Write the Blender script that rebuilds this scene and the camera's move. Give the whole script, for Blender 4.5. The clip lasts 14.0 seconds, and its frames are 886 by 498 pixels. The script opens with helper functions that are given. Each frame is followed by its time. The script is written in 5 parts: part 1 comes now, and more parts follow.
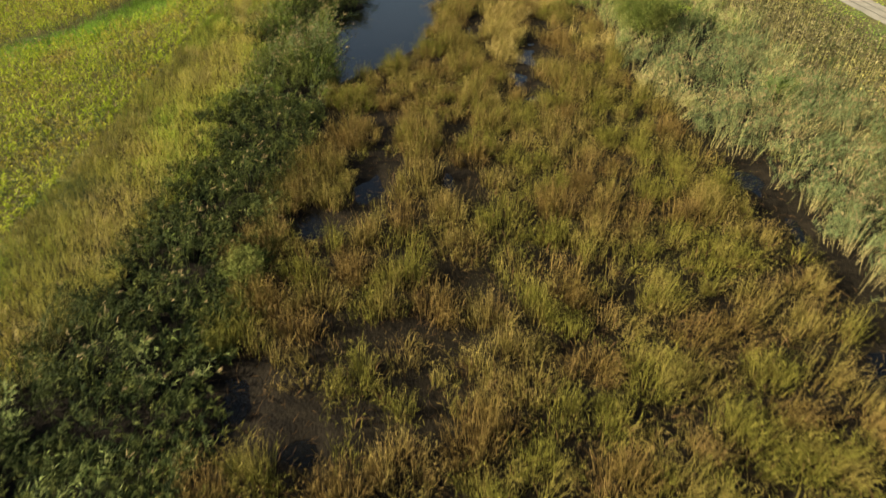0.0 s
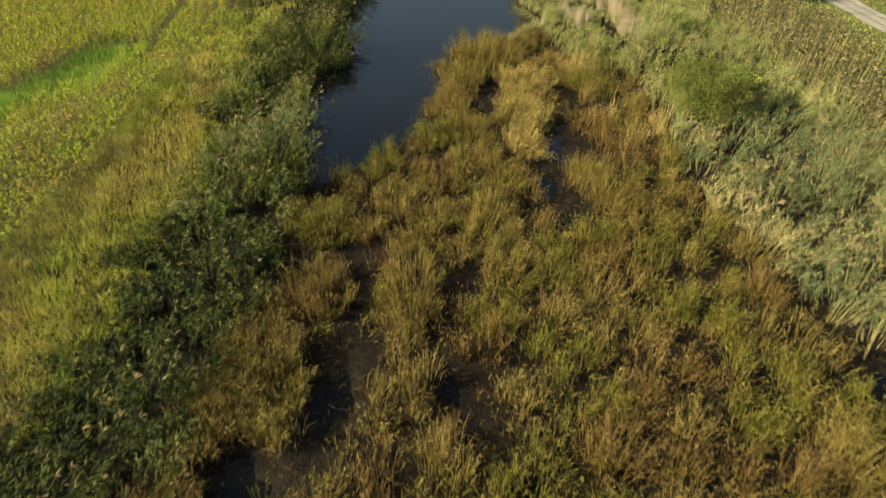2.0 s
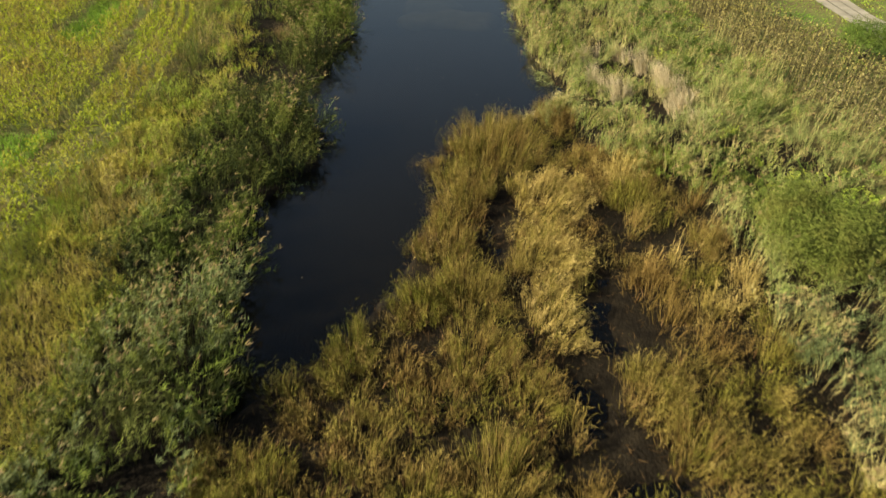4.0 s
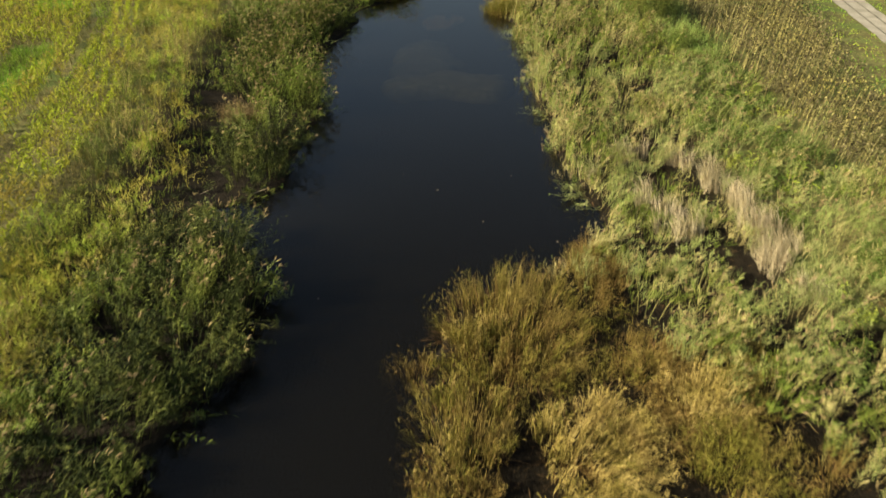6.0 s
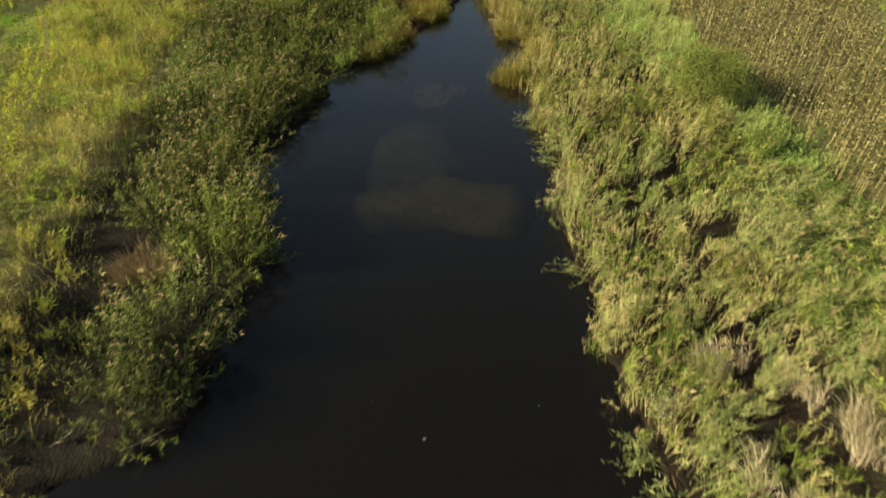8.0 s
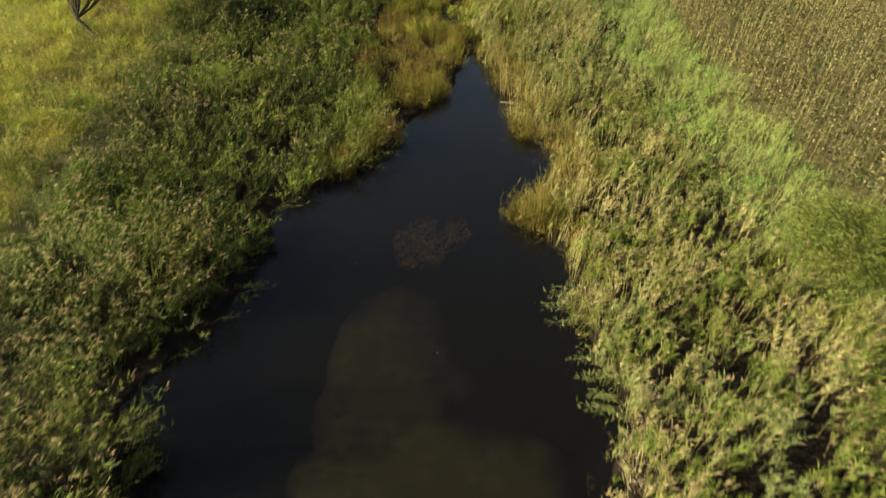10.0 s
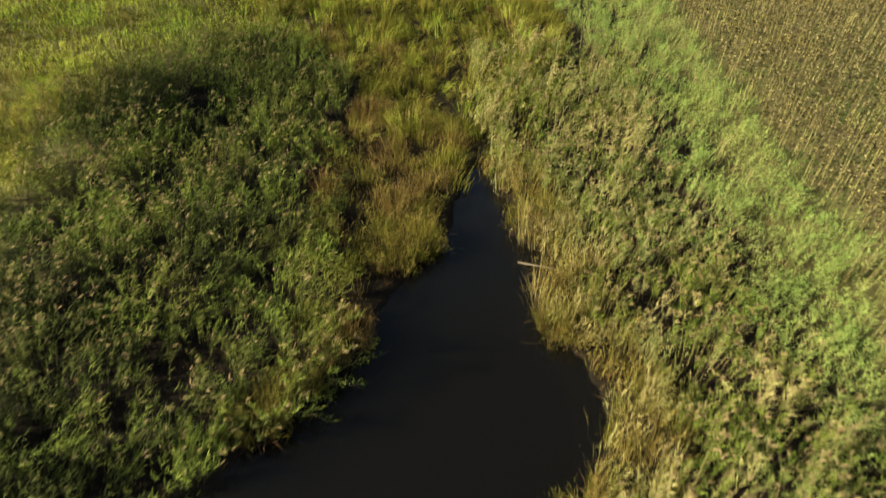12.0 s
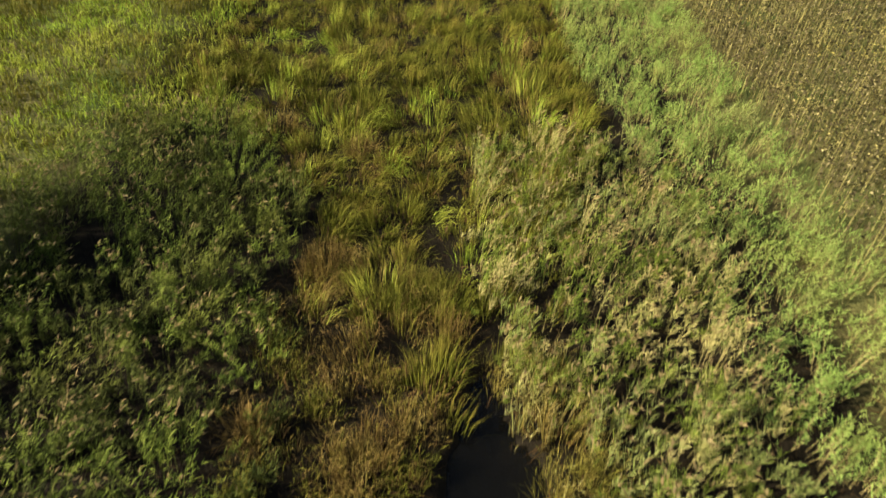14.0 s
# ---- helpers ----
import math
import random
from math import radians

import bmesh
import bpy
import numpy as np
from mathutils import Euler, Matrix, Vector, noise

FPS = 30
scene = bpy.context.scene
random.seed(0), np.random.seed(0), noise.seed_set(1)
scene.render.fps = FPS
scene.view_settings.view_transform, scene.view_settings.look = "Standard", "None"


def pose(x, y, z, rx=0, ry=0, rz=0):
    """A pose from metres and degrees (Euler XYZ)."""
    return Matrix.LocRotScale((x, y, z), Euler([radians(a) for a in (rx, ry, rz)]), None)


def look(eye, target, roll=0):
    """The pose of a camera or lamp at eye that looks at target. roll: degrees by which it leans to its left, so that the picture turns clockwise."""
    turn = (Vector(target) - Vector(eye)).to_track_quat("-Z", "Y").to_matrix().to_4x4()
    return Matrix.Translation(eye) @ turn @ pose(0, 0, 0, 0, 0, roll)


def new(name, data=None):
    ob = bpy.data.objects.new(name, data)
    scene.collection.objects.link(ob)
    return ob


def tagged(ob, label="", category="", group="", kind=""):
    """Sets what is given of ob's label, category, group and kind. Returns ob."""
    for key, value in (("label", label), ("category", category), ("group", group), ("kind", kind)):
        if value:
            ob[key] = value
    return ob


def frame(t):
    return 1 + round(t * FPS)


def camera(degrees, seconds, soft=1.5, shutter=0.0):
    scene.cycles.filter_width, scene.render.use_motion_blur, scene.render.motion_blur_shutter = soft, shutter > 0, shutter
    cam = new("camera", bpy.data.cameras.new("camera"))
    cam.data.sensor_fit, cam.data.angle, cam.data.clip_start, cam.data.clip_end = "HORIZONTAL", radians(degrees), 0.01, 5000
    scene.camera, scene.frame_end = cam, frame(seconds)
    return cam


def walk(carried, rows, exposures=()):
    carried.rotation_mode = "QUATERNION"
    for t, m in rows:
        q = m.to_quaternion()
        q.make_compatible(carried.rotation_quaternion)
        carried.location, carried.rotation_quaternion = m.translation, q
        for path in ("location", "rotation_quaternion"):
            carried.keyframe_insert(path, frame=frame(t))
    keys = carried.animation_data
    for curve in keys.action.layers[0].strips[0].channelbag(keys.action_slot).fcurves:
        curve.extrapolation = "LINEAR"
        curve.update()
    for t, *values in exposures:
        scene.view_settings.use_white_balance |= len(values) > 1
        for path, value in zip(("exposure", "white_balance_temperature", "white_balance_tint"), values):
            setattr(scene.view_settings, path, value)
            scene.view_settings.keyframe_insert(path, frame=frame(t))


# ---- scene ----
cam = camera(73.7, 14.0, soft=1.6, shutter=0.4)
ROWS = [
    (0, -0.00, 0.00, 18.28, -0.87, -39.60, 0.79),
    (0.5, 0.13, 3.54, 18.33, -0.85, -39.58, 0.79),
    (1, 0.27, 7.06, 18.38, -0.84, -39.57, 0.79),
    (1.1, 0.30, 7.75, 18.39, -0.82, -39.56, 0.79),
    (1.2, 0.32, 8.43, 18.40, -0.64, -39.56, 0.79),
    (1.3, 0.35, 9.12, 18.42, -0.33, -39.56, 0.79),
    (1.4, 0.37, 9.81, 18.43, -0.08, -39.56, 0.79),
    (1.5, 0.40, 10.50, 18.44, -0.02, -39.55, 0.79),
    (2, 0.51, 13.93, 18.48, 0.06, -39.55, 0.79),
    (2.5, 0.61, 17.50, 18.51, 0.11, -39.57, 0.80),
    (3, 0.69, 21.20, 18.53, 0.16, -39.60, 0.81),
    (5.5, 1.09, 40.07, 18.59, 0.41, -39.93, 0.83),
    (6, 1.18, 43.95, 18.61, 0.46, -40.02, 0.82),
    (6.5, 1.26, 47.79, 18.62, 0.51, -40.13, 0.82),
    (7, 1.34, 51.62, 18.64, 0.55, -40.24, 0.81),
    (7.5, 1.41, 55.57, 18.65, 0.60, -40.36, 0.79),
    (8, 1.46, 59.70, 18.65, 0.67, -40.48, 0.79),
    (10.5, 1.65, 80.63, 18.54, 0.90, -41.08, 0.79),
    (11, 1.70, 84.81, 18.49, 0.92, -41.20, 0.80),
    (11.5, 1.73, 88.89, 18.44, 0.94, -41.32, 0.81),
    (12, 1.77, 92.90, 18.40, 0.94, -41.43, 0.81),
    (12.5, 1.81, 96.88, 18.36, 0.96, -41.55, 0.81),
    (13, 1.85, 100.62, 18.30, 0.97, -41.67, 0.81),
    (13.5, 1.90, 104.07, 18.23, 1.00, -41.80, 0.80),
    (14, 1.95, 107.46, 18.18, 1.03, -41.94, 0.79),
]
walk(cam, [(t, pose(x, y, z, 90 + pitch, roll, yaw)) for t, x, y, z, yaw, pitch, roll in ROWS])

# ---- light ----
SUN_EL, SUN_AZ = 24.5, 263.0      # height over the horizon; compass bearing of the sun (0 is +y, 90 is +x)
world = bpy.data.worlds.new("sky")
scene.world = world
world.use_nodes = True
wn, wl = world.node_tree.nodes, world.node_tree.links
sky = wn.new("ShaderNodeTexSky")
sky.sky_type, sky.sun_disc = "NISHITA", False
sky.sun_elevation, sky.sun_rotation = radians(SUN_EL), radians(SUN_AZ)
sky.dust_density, sky.air_density = 3.0, 1.2
wn["Background"].inputs["Strength"].default_value = 0.05
wl.new(sky.outputs["Color"], wn["Background"].inputs["Color"])
lamp = bpy.data.lights.new("sun", "SUN")
lamp.energy, lamp.angle, lamp.color = 5.0, radians(0.6), (1.0, 0.89, 0.66)
sun = new("sun", lamp)
az, el = radians(SUN_AZ), radians(SUN_EL)
to_sun = Vector((math.sin(az) * math.cos(el), math.cos(az) * math.cos(el), math.sin(el)))
sun.matrix_world = look(to_sun * 100, (0, 0, 0))
scene.view_settings.exposure = 1.16

# ---- plan ----
rng = np.random.default_rng(7)
LATTICE = rng.random((256, 256))


def vnoise(x, y, size, seed=0):
    """Smooth value noise from 0 to 1, with lumps of about size metres."""
    u, v = np.asarray(x) / size + 17.3 * seed, np.asarray(y) / size + 9.7 * seed
    i, j = np.floor(u).astype(int), np.floor(v).astype(int)
    f, g = u - i, v - j
    f, g = f * f * (3 - 2 * f), g * g * (3 - 2 * g)
    a, b = LATTICE[i % 256, j % 256], LATTICE[(i + 1) % 256, j % 256]
    c, d = LATTICE[i % 256, (j + 1) % 256], LATTICE[(i + 1) % 256, (j + 1) % 256]
    return (a * (1 - f) + b * f) * (1 - g) + (c * (1 - f) + d * f) * g


def fnoise(x, y, size, seed=0):
    return 0.55 * vnoise(x, y, size, seed) + 0.3 * vnoise(x, y, size / 2.1, seed + 1) + 0.15 * vnoise(x, y, size / 4.3, seed + 2)


def mounds(x, y, size, seed=0):
    """Lumps like cushions: the way to the nearest lump's middle, 0 in the creases to 1 on the lumps, and a number for each lump."""
    u, v = np.asarray(x) / size, np.asarray(y) / size
    i, j = np.floor(u).astype(int), np.floor(v).astype(int)
    best, second = np.full(u.shape, 9.0), np.full(u.shape, 9.0)
    ox, oy, num = np.zeros(u.shape), np.zeros(u.shape), np.zeros(u.shape)
    for a in (-1, 0, 1):
        for c in (-1, 0, 1):
            p, q = (i + a + 31 * seed) % 256, (j + c + 57 * seed) % 256
            dx, dy = i + a + LATTICE[p, q] - u, j + c + LATTICE[q, (p + 91) % 256] - v
            d = np.hypot(dx, dy)
            near = d < best
            second = np.where(near, best, np.minimum(second, d))
            ox, oy = np.where(near, dx, ox), np.where(near, dy, oy)
            num = np.where(near, LATTICE[(p + 13) % 256, (q + 29) % 256], num)
            best = np.where(near, d, best)
    return -ox * size, -oy * size, np.clip((second - best) / 0.45, 0, 1) * (1 - 0.55 * np.clip(best, 0, 1) ** 2), num


def west_shore(y):
    x = np.interp(y, [-40, 10, 18, 30, 43, 54, 59, 65.5, 67.6, 69, 70, 71.5, 73, 80, 85, 89, 93, 96, 101, 103, 103.8, 106, 108, 110.5, 113, 114.5, 118, 121.5],
                  [-8.6, -8.6, -8.5, -8.0, -8.0, -9.8, -7.0, -8.4, -10.4, -12.4, -9.9, -8.0, -7.8, -8.0, -8.6, -10.8, -8.6, -7.5, -7.1, -6.2, -4.2, -3.4, -1.6, -1.0, 0.1, 1.1, 1.8, 2.8])
    return x + 1.1 * (vnoise(0 * y, y, 2.1, 3) - 0.5) + 0.5 * (vnoise(0 * y, y, 0.8, 8) - 0.5)


def east_shore(y):
    x = np.interp(y, [-40, 15, 18, 20, 34, 39, 42, 44, 46.5, 48, 51, 54.4, 58.4, 60, 62, 63.5, 65, 66.5, 68.5, 70.3, 73, 75],
                  [-9.4, -9.4, -9.4, -9.3, -8.9, -8.4, -6.9, -4.8, -2.8, -1.7, -0.6, 0.2, 0, 1.0, 1.6, 3.4, 6.9, 9.0, 9.1, 8.4, 7.8, 7.6])
    n = np.interp(y, [75, 79.4, 82, 84, 90, 93, 96, 98.8, 100.1, 101.6, 103.5, 106.8, 108, 109, 111, 112.6, 113.5, 115, 116.7, 118, 121.5],
                  [7.6, 7.6, 6.7, 7.0, 7.5, 7.1, 6.8, 6.1, 4.3, 5.6, 6.6, 7.1, 6.2, 4.8, 4.9, 6.2, 5.1, 4.7, 4.7, 3.6, 3.1])
    return np.where(y < 75, x, n) + 0.8 * (vnoise(0 * y + 40, y, 1.9, 5) - 0.5) + 0.4 * (vnoise(0 * y + 40, y, 0.7, 9) - 0.5)


def reed_west_edge(y):
    return np.interp(y, [0, 15, 26, 44, 50, 55, 62, 70, 80, 90, 100, 112, 120, 128, 139], [-16.5, -16.2, -14.6, -14.3, -15.6, -15.8, -14.9, -14.0, -16.2, -17.6, -20, -21.5, -21.3, -21, -18]) + 2.2 * (vnoise(0 * y, y, 3, 21) - 0.5) + 1.2 * (vnoise(0 * y, y, 0.9, 23) - 0.5)


def maize_edge(y):
    return np.interp(y, [0, 50, 57, 61, 68, 75, 82, 90, 95, 101, 108, 120, 140], [-20.8, -20.1, -20.0, -19.6, -19.9, -20.6, -21.8, -24.1, -25.8, -27.8, -31.3, -38, -55]) + 0.5 * (vnoise(0 * y, y, 2, 31) - 0.5)


def lane(x, y):
    """True in the bare lane that runs through the maize."""
    mid = np.interp(y, [58, 63, 70.5, 78, 85, 93, 97, 105, 112], [-22.6, -22.8, -23.8, -25.1, -26.3, -28.2, -29.4, -32.8, -36])
    return (y > 57) & (np.abs(x - mid) < np.interp(y, [57, 62, 85, 97, 106], [0.3, 0.45, 0.55, 0.8, 1.5]))


def weedy(x, y):
    """True on the green weed patches in the maize."""
    mid = np.interp(y, [44, 47, 50, 53, 57, 61], [-35, -31.5, -29, -27.5, -26, -25.6])
    far = np.interp(y, [77, 84, 88, 100, 107], [-30.2, -30.6, -31.2, -35.6, -38.5])
    ragged = 1.2 * (fnoise(x, y, 2.0, 35) - 0.5)
    return ((y > 44) & (y < 61) & (np.abs(x - mid) < 2.6 + ragged)) | ((y > 76.5) & (y < 90) & (np.abs(x - far) < 1.7 + ragged)) | ((y > 98) & (y < 112) & (np.abs(x - far) < 1.8 + ragged))


def sunflower_west(y):
    return np.interp(y, [0, 30, 46, 55, 63, 73, 80, 95, 106, 120, 140, 170], [27, 26.5, 25.0, 25.0, 23.8, 22.6, 21.9, 21.4, 20.2, 19.2, 19.2, 20.4]) + 0.6 * (vnoise(0 * y, y, 2, 33) - 0.5)


def sunflower_east(y):
    return np.interp(y, [0, 41, 59, 65, 71, 77, 82, 87, 93, 103, 112, 125, 170], [33, 32.6, 32.2, 31.4, 30.2, 28.9, 28.4, 29.3, 30.8, 33, 36, 44, 75])


def track_middle(y):
    return np.interp(y, [-40, 50, 60, 70, 80, 90, 100, 106, 112, 130, 170], [38.9, 38.5, 37.8, 37.0, 36.1, 36.2, 37.2, 38.3, 40.2, 49, 80])


def brush_west(y):
    return np.interp(y, [80, 90, 96, 102, 110, 123, 135, 146, 165], [19, 18, 16.4, 15, 13.2, 12.6, 12.4, 10.4, 10])


# small pools and dark gaps in the cattail bed: x, y, half width, half length
POOLS = [(-3.8, 27.4, 1.1, 2.9), (-6.4, 24.2, 1.6, 1.2), (0.6, 28.0, 0.7, 1.5), (-7.8, 13.2, 1.4, 2.5), (-5.2, 11.3, 1.2, 1.0), (17.2, 27, 0.8, 2.8), (17.6, 22.8, 0.9, 2.4), (17.2, 13.6, 2.0, 1.9),
         (7.6, 38.3, 2.3, 0.8), (6.0, 42.0, 1.2, 2.4), (7.0, 45.6, 1.5, 2.8), (2.9, 51.6, 0.5, 2.6), (7.9, 48.6, 0.9, 0.7)]
GAPS = [(-8.3, 31.2, 0.6, 2.4), (-7.9, 36.0, 0.7, 2.2), (6, 28.2, 0.6, 0.9), (0.6, 28.0, 1.0, 1.8), (-3.8, 27.6, 1.2, 3.2), (-6.4, 24.2, 1.9, 1.5), (0.7, 13.7, 0.6, 1.2), (7.9, 10.6, 0.7, 1.0),
        (8.1, 18.6, 1.1, 0.5), (-4.4, 36.4, 0.8, 1.6), (1.6, 36.2, 0.6, 1.2), (1.5, 33.6, 0.8, 1.0), (-3.5, 31.8, 0.9, 1.8), (3.8, 55.0, 0.5, 1.6), (8.4, 52.6, 1.4, 0.9),
        (10.6, 50.6, 1.5, 0.9), (13.9, 64.0, 1.1, 1.1), (14.5, 62.4, 0.9, 1.0), (13.1, 72.2, 0.8, 1.3), (13.9, 70.2, 0.7, 1.4), (14.5, 68.6, 0.6, 0.9), (9.9, 66.4, 0.5, 1.2), (-3.9, 36.0, 0.7, 2.2), (-3.2, 32.6, 0.7, 2.2), (-2.8, 29.2, 0.7, 1.6), (14.3, 50.2, 1.0, 0.7), (-3.3, 116.0, 0.6, 1.6), (-1.6, 119.4, 0.6, 1.3), (-4.0, 111.6, 0.8, 0.8), (-2.0, 113.6, 0.6, 0.9), (-0.6, 122.0, 0.6, 1.4), (1.2, 126.5, 0.7, 1.2), (-5.2, 129.4, 0.8, 1.0), (3.6, 130.5, 0.7, 1.0), (-3.0, 126.6, 1.0, 0.9), (-2.4, 123.2, 0.5, 1.3), (2.9, 121.6, 0.9, 1.6),
        (-5.1, 16.5, 0.6, 0.8), (-4.2, 14.8, 0.6, 0.7), (-1.4, 16.4, 0.5, 0.6), (-8.2, 19.2, 1.1, 0.6), (-3.1, 18.6, 0.7, 0.4), (2.6, 18.1, 0.8, 0.4), (2.0, 21.5, 0.5, 0.5), (5.3, 15.3, 0.6, 0.5), (4.6, 10.9, 0.7, 0.6), (7.8, 12.2, 0.6, 0.9), (2.9, 18.0, 0.9, 0.5), (-3.4, 16.2, 0.6, 0.7), (-5.3, 17.4, 0.8, 0.6), (11.2, 17.4, 0.8, 0.6)]

# dark hollows in the west reeds
HOLLOWS = [(-12.9, 77.7, 2.2, 0.6), (-9.4, 78.1, 1.8, 0.55), (-16.2, 85.5, 0.7, 2.0), (-9.6, 85.4, 1.4, 0.6), (-9.6, 89.6, 1.8, 1.0), (-12.2, 69.0, 1.7, 0.9), (-13.1, 72.2, 0.9, 1.5), (-19.4, 78.6, 0.6, 1.5), (-13.2, 74.4, 0.8, 1.2), (-12.2, 70.3, 1.2, 0.7), (-10.4, 89.3, 1.2, 1.6), (-18.1, 89.4, 0.6, 2.0), (-14.6, 86.0, 0.7, 1.5), (-9.3, 38.6, 1.6, 0.9), (-13.4, 60.8, 0.8, 1.4), (-9.0, 106.5, 1.0, 1.0), (-15.5, 104.5, 0.8, 1.4)]

# great tussocks of reed on the west bank: x, y, half width, half length, height
TUSSOCKS = [(-13.0, 14.8, 2.9, 3.6, 2.1), (-12.4, 22.4, 2.5, 3.6, 2.1), (-10.5, 28.6, 2.0, 2.3, 2.0), (-10.8, 34.4, 2.4, 3.1, 2.2), (-10.2, 44.6, 3.3, 6.2, 3.0), (-12.6, 51.6, 3.6, 4.2, 2.6), (-10.7, 60.8, 3.8, 7.6, 3.3),
            (-10.2, 74.6, 2.2, 2.6, 3.1), (-9.6, 81.3, 2.0, 2.6, 2.9), (-12.7, 86.4, 2.9, 3.6, 3.6), (-13.4, 96.0, 4.0, 5.2, 3.5)]


def tussock(x, y):
    """The height of the rounded tussocks at x, y; 0 between them."""
    x, y = x + 1.2 * (vnoise(x, y, 1.5, 451) - 0.5), y + 1.2 * (vnoise(x, y, 1.5, 453) - 0.5)
    out = np.zeros_like(x)
    for a, b, p, q, h in TUSSOCKS:
        out = np.maximum(out, h * np.clip(1 - ((x - a) / (p + 0.7)) ** 2 - ((y - b) / (q + 0.5)) ** 2, 0, 1) ** 0.5)
    return out


def inside(x, y, spots, grow=1.0):
    """1 in the middle of the nearest spot, 0 at its edge and beyond."""
    x, y = x + 1.1 * (vnoise(x, y, 0.9, 201) - 0.5), y + 1.1 * (vnoise(x, y, 0.9, 203) - 0.5)
    out = np.zeros_like(x)
    for a, b, p, q in spots:
        out = np.maximum(out, 1 - np.hypot((x - a) / (p * grow), (y - b) / (q * grow)))
    return np.clip(out, 0, 1)


def ground_height(x, y):
    x, y = np.broadcast_arrays(np.asarray(x, float), np.asarray(y, float))
    west, east = west_shore(y) - x, x - east_shore(y)
    side = np.maximum(west, east)
    side = np.where(y > 120.5, np.maximum(side, (y - 120.5)), side)
    bank = np.where(side < 0, np.maximum(-0.9, 1.6 * side), np.minimum(0.12, 0.3 * side))
    rise = 0.75 * np.clip((-12.5 - x) / 8, 0, 1) + 0.75 * np.clip((x - np.where(y < 60, 17.5, 11)) / 7, 0, 1)
    z = bank + rise * (side > 0) + 0.14 * (fnoise(x, y, 3.0, 11) - 0.5) * (side > 0)
    z = z - 0.3 * inside(x, y, POOLS) * (side > 0)
    return z


# ---- materials ----
def material(name):
    m = bpy.data.materials.new(name)
    m.use_nodes = True
    n, l = m.node_tree.nodes, m.node_tree.links
    return m, n, l, n["Principled BSDF"]


def ramp(n, stops):
    r = n.new("ShaderNodeValToRGB")
    while len(r.color_ramp.elements) < len(stops):
        r.color_ramp.elements.new(0.5)
    for e, (p, c) in zip(r.color_ramp.elements, stops):
        e.position, e.color = p, (*c, 1)
    return r


def mix(n, l, fac, a, b, kind="MIX"):
    m = n.new("ShaderNodeMix")
    m.data_type, m.blend_type = "RGBA", kind
    for socket, value in ((m.inputs[0], fac), (m.inputs[6], a), (m.inputs[7], b)):
        if isinstance(value, bpy.types.NodeSocket):
            l.new(value, socket)
        else:
            socket.default_value = value if isinstance(value, float) else (*value, 1)
    return m.outputs[2]


def noise_fac(n, l, size, detail=3.0, low=0.35, high=0.65, stretch=None, offset=0.0):
    co = n.new("ShaderNodeNewGeometry")
    mp = n.new("ShaderNodeMapping")
    mp.inputs["Location"].default_value = (offset, offset * 0.7, 0)
    if stretch:
        mp.inputs["Scale"].default_value = stretch
    l.new(co.outputs["Position"], mp.inputs["Vector"])
    t = n.new("ShaderNodeTexNoise")
    t.inputs["Scale"].default_value, t.inputs["Detail"].default_value = 1 / size, detail
    l.new(mp.outputs["Vector"], t.inputs["Vector"])
    r = n.new("ShaderNodeMapRange")
    r.inputs["From Min"].default_value, r.inputs["From Max"].default_value = low, high
    l.new(t.outputs["Fac"], r.inputs["Value"])
    return r.outputs["Result"]


def leaf(name, tones, other, share=0.5, size=3.0, thin=0.3, rough=0.75, offset=0.0, plant=0.45):
    """Leaves: tones picked plant by plant and leaf by leaf, drifting towards the other tone in patches of that size."""
    m, n, l, p = material(name)
    geo = n.new("ShaderNodeNewGeometry")
    r = ramp(n, [(i / max(1, len(tones) - 1), c) for i, c in enumerate(tones)])
    own = n.new("ShaderNodeMath")
    own.operation = "MULTIPLY_ADD"
    own.inputs[1].default_value = 0.65
    lone = n.new("ShaderNodeMath")
    lone.operation = "MULTIPLY"
    lone.inputs[1].default_value = 0.35
    l.new(geo.outputs["Random Per Island"], lone.inputs[0])
    l.new(noise_fac(n, l, plant, 1.5, 0.32, 0.68, (1, 1, 0.35), offset + 7.0), own.inputs[0])
    l.new(lone.outputs[0], own.inputs[2])
    l.new(own.outputs[0], r.inputs["Fac"])
    f = noise_fac(n, l, size, 4.0, 0.62 - share * 0.4, 0.82 - share * 0.4, offset=offset)
    c = mix(n, l, f, r.outputs["Color"], other)
    l.new(c, p.inputs["Base Color"])
    p.inputs["Roughness"].default_value = rough
    p.inputs["Specular IOR Level"].default_value = 0.08
    t = n.new("ShaderNodeBsdfTranslucent")
    l.new(c, t.inputs["Color"])
    s = n.new("ShaderNodeMixShader")
    s.inputs[0].default_value = thin
    l.new(p.outputs[0], s.inputs[1])
    l.new(t.outputs[0], s.inputs[2])
    l.new(s.outputs[0], n["Material Output"].inputs["Surface"])
    return m


M_CATTAIL = leaf("cattail_leaves", [(0.0925, 0.0781, 0.0171), (0.166, 0.137, 0.0291), (0.251, 0.196, 0.051), (0.345, 0.264, 0.0936)], (0.221, 0.149, 0.0469), 0.35, 1.6, 0.1)
M_CATTAIL_GREEN = leaf("cattail_leaves_green", [(0.0899, 0.085, 0.0149), (0.155, 0.146, 0.0237), (0.252, 0.218, 0.0424)], (0.266, 0.207, 0.0544), 0.35, 1.4, 0.1)
M_CATTAIL_RUST = leaf("cattail_leaves_rust", [(0.104, 0.0693, 0.0196), (0.181, 0.122, 0.0338), (0.287, 0.195, 0.0667)], (0.166, 0.122, 0.0293), 0.4, 1.2, 0.1)
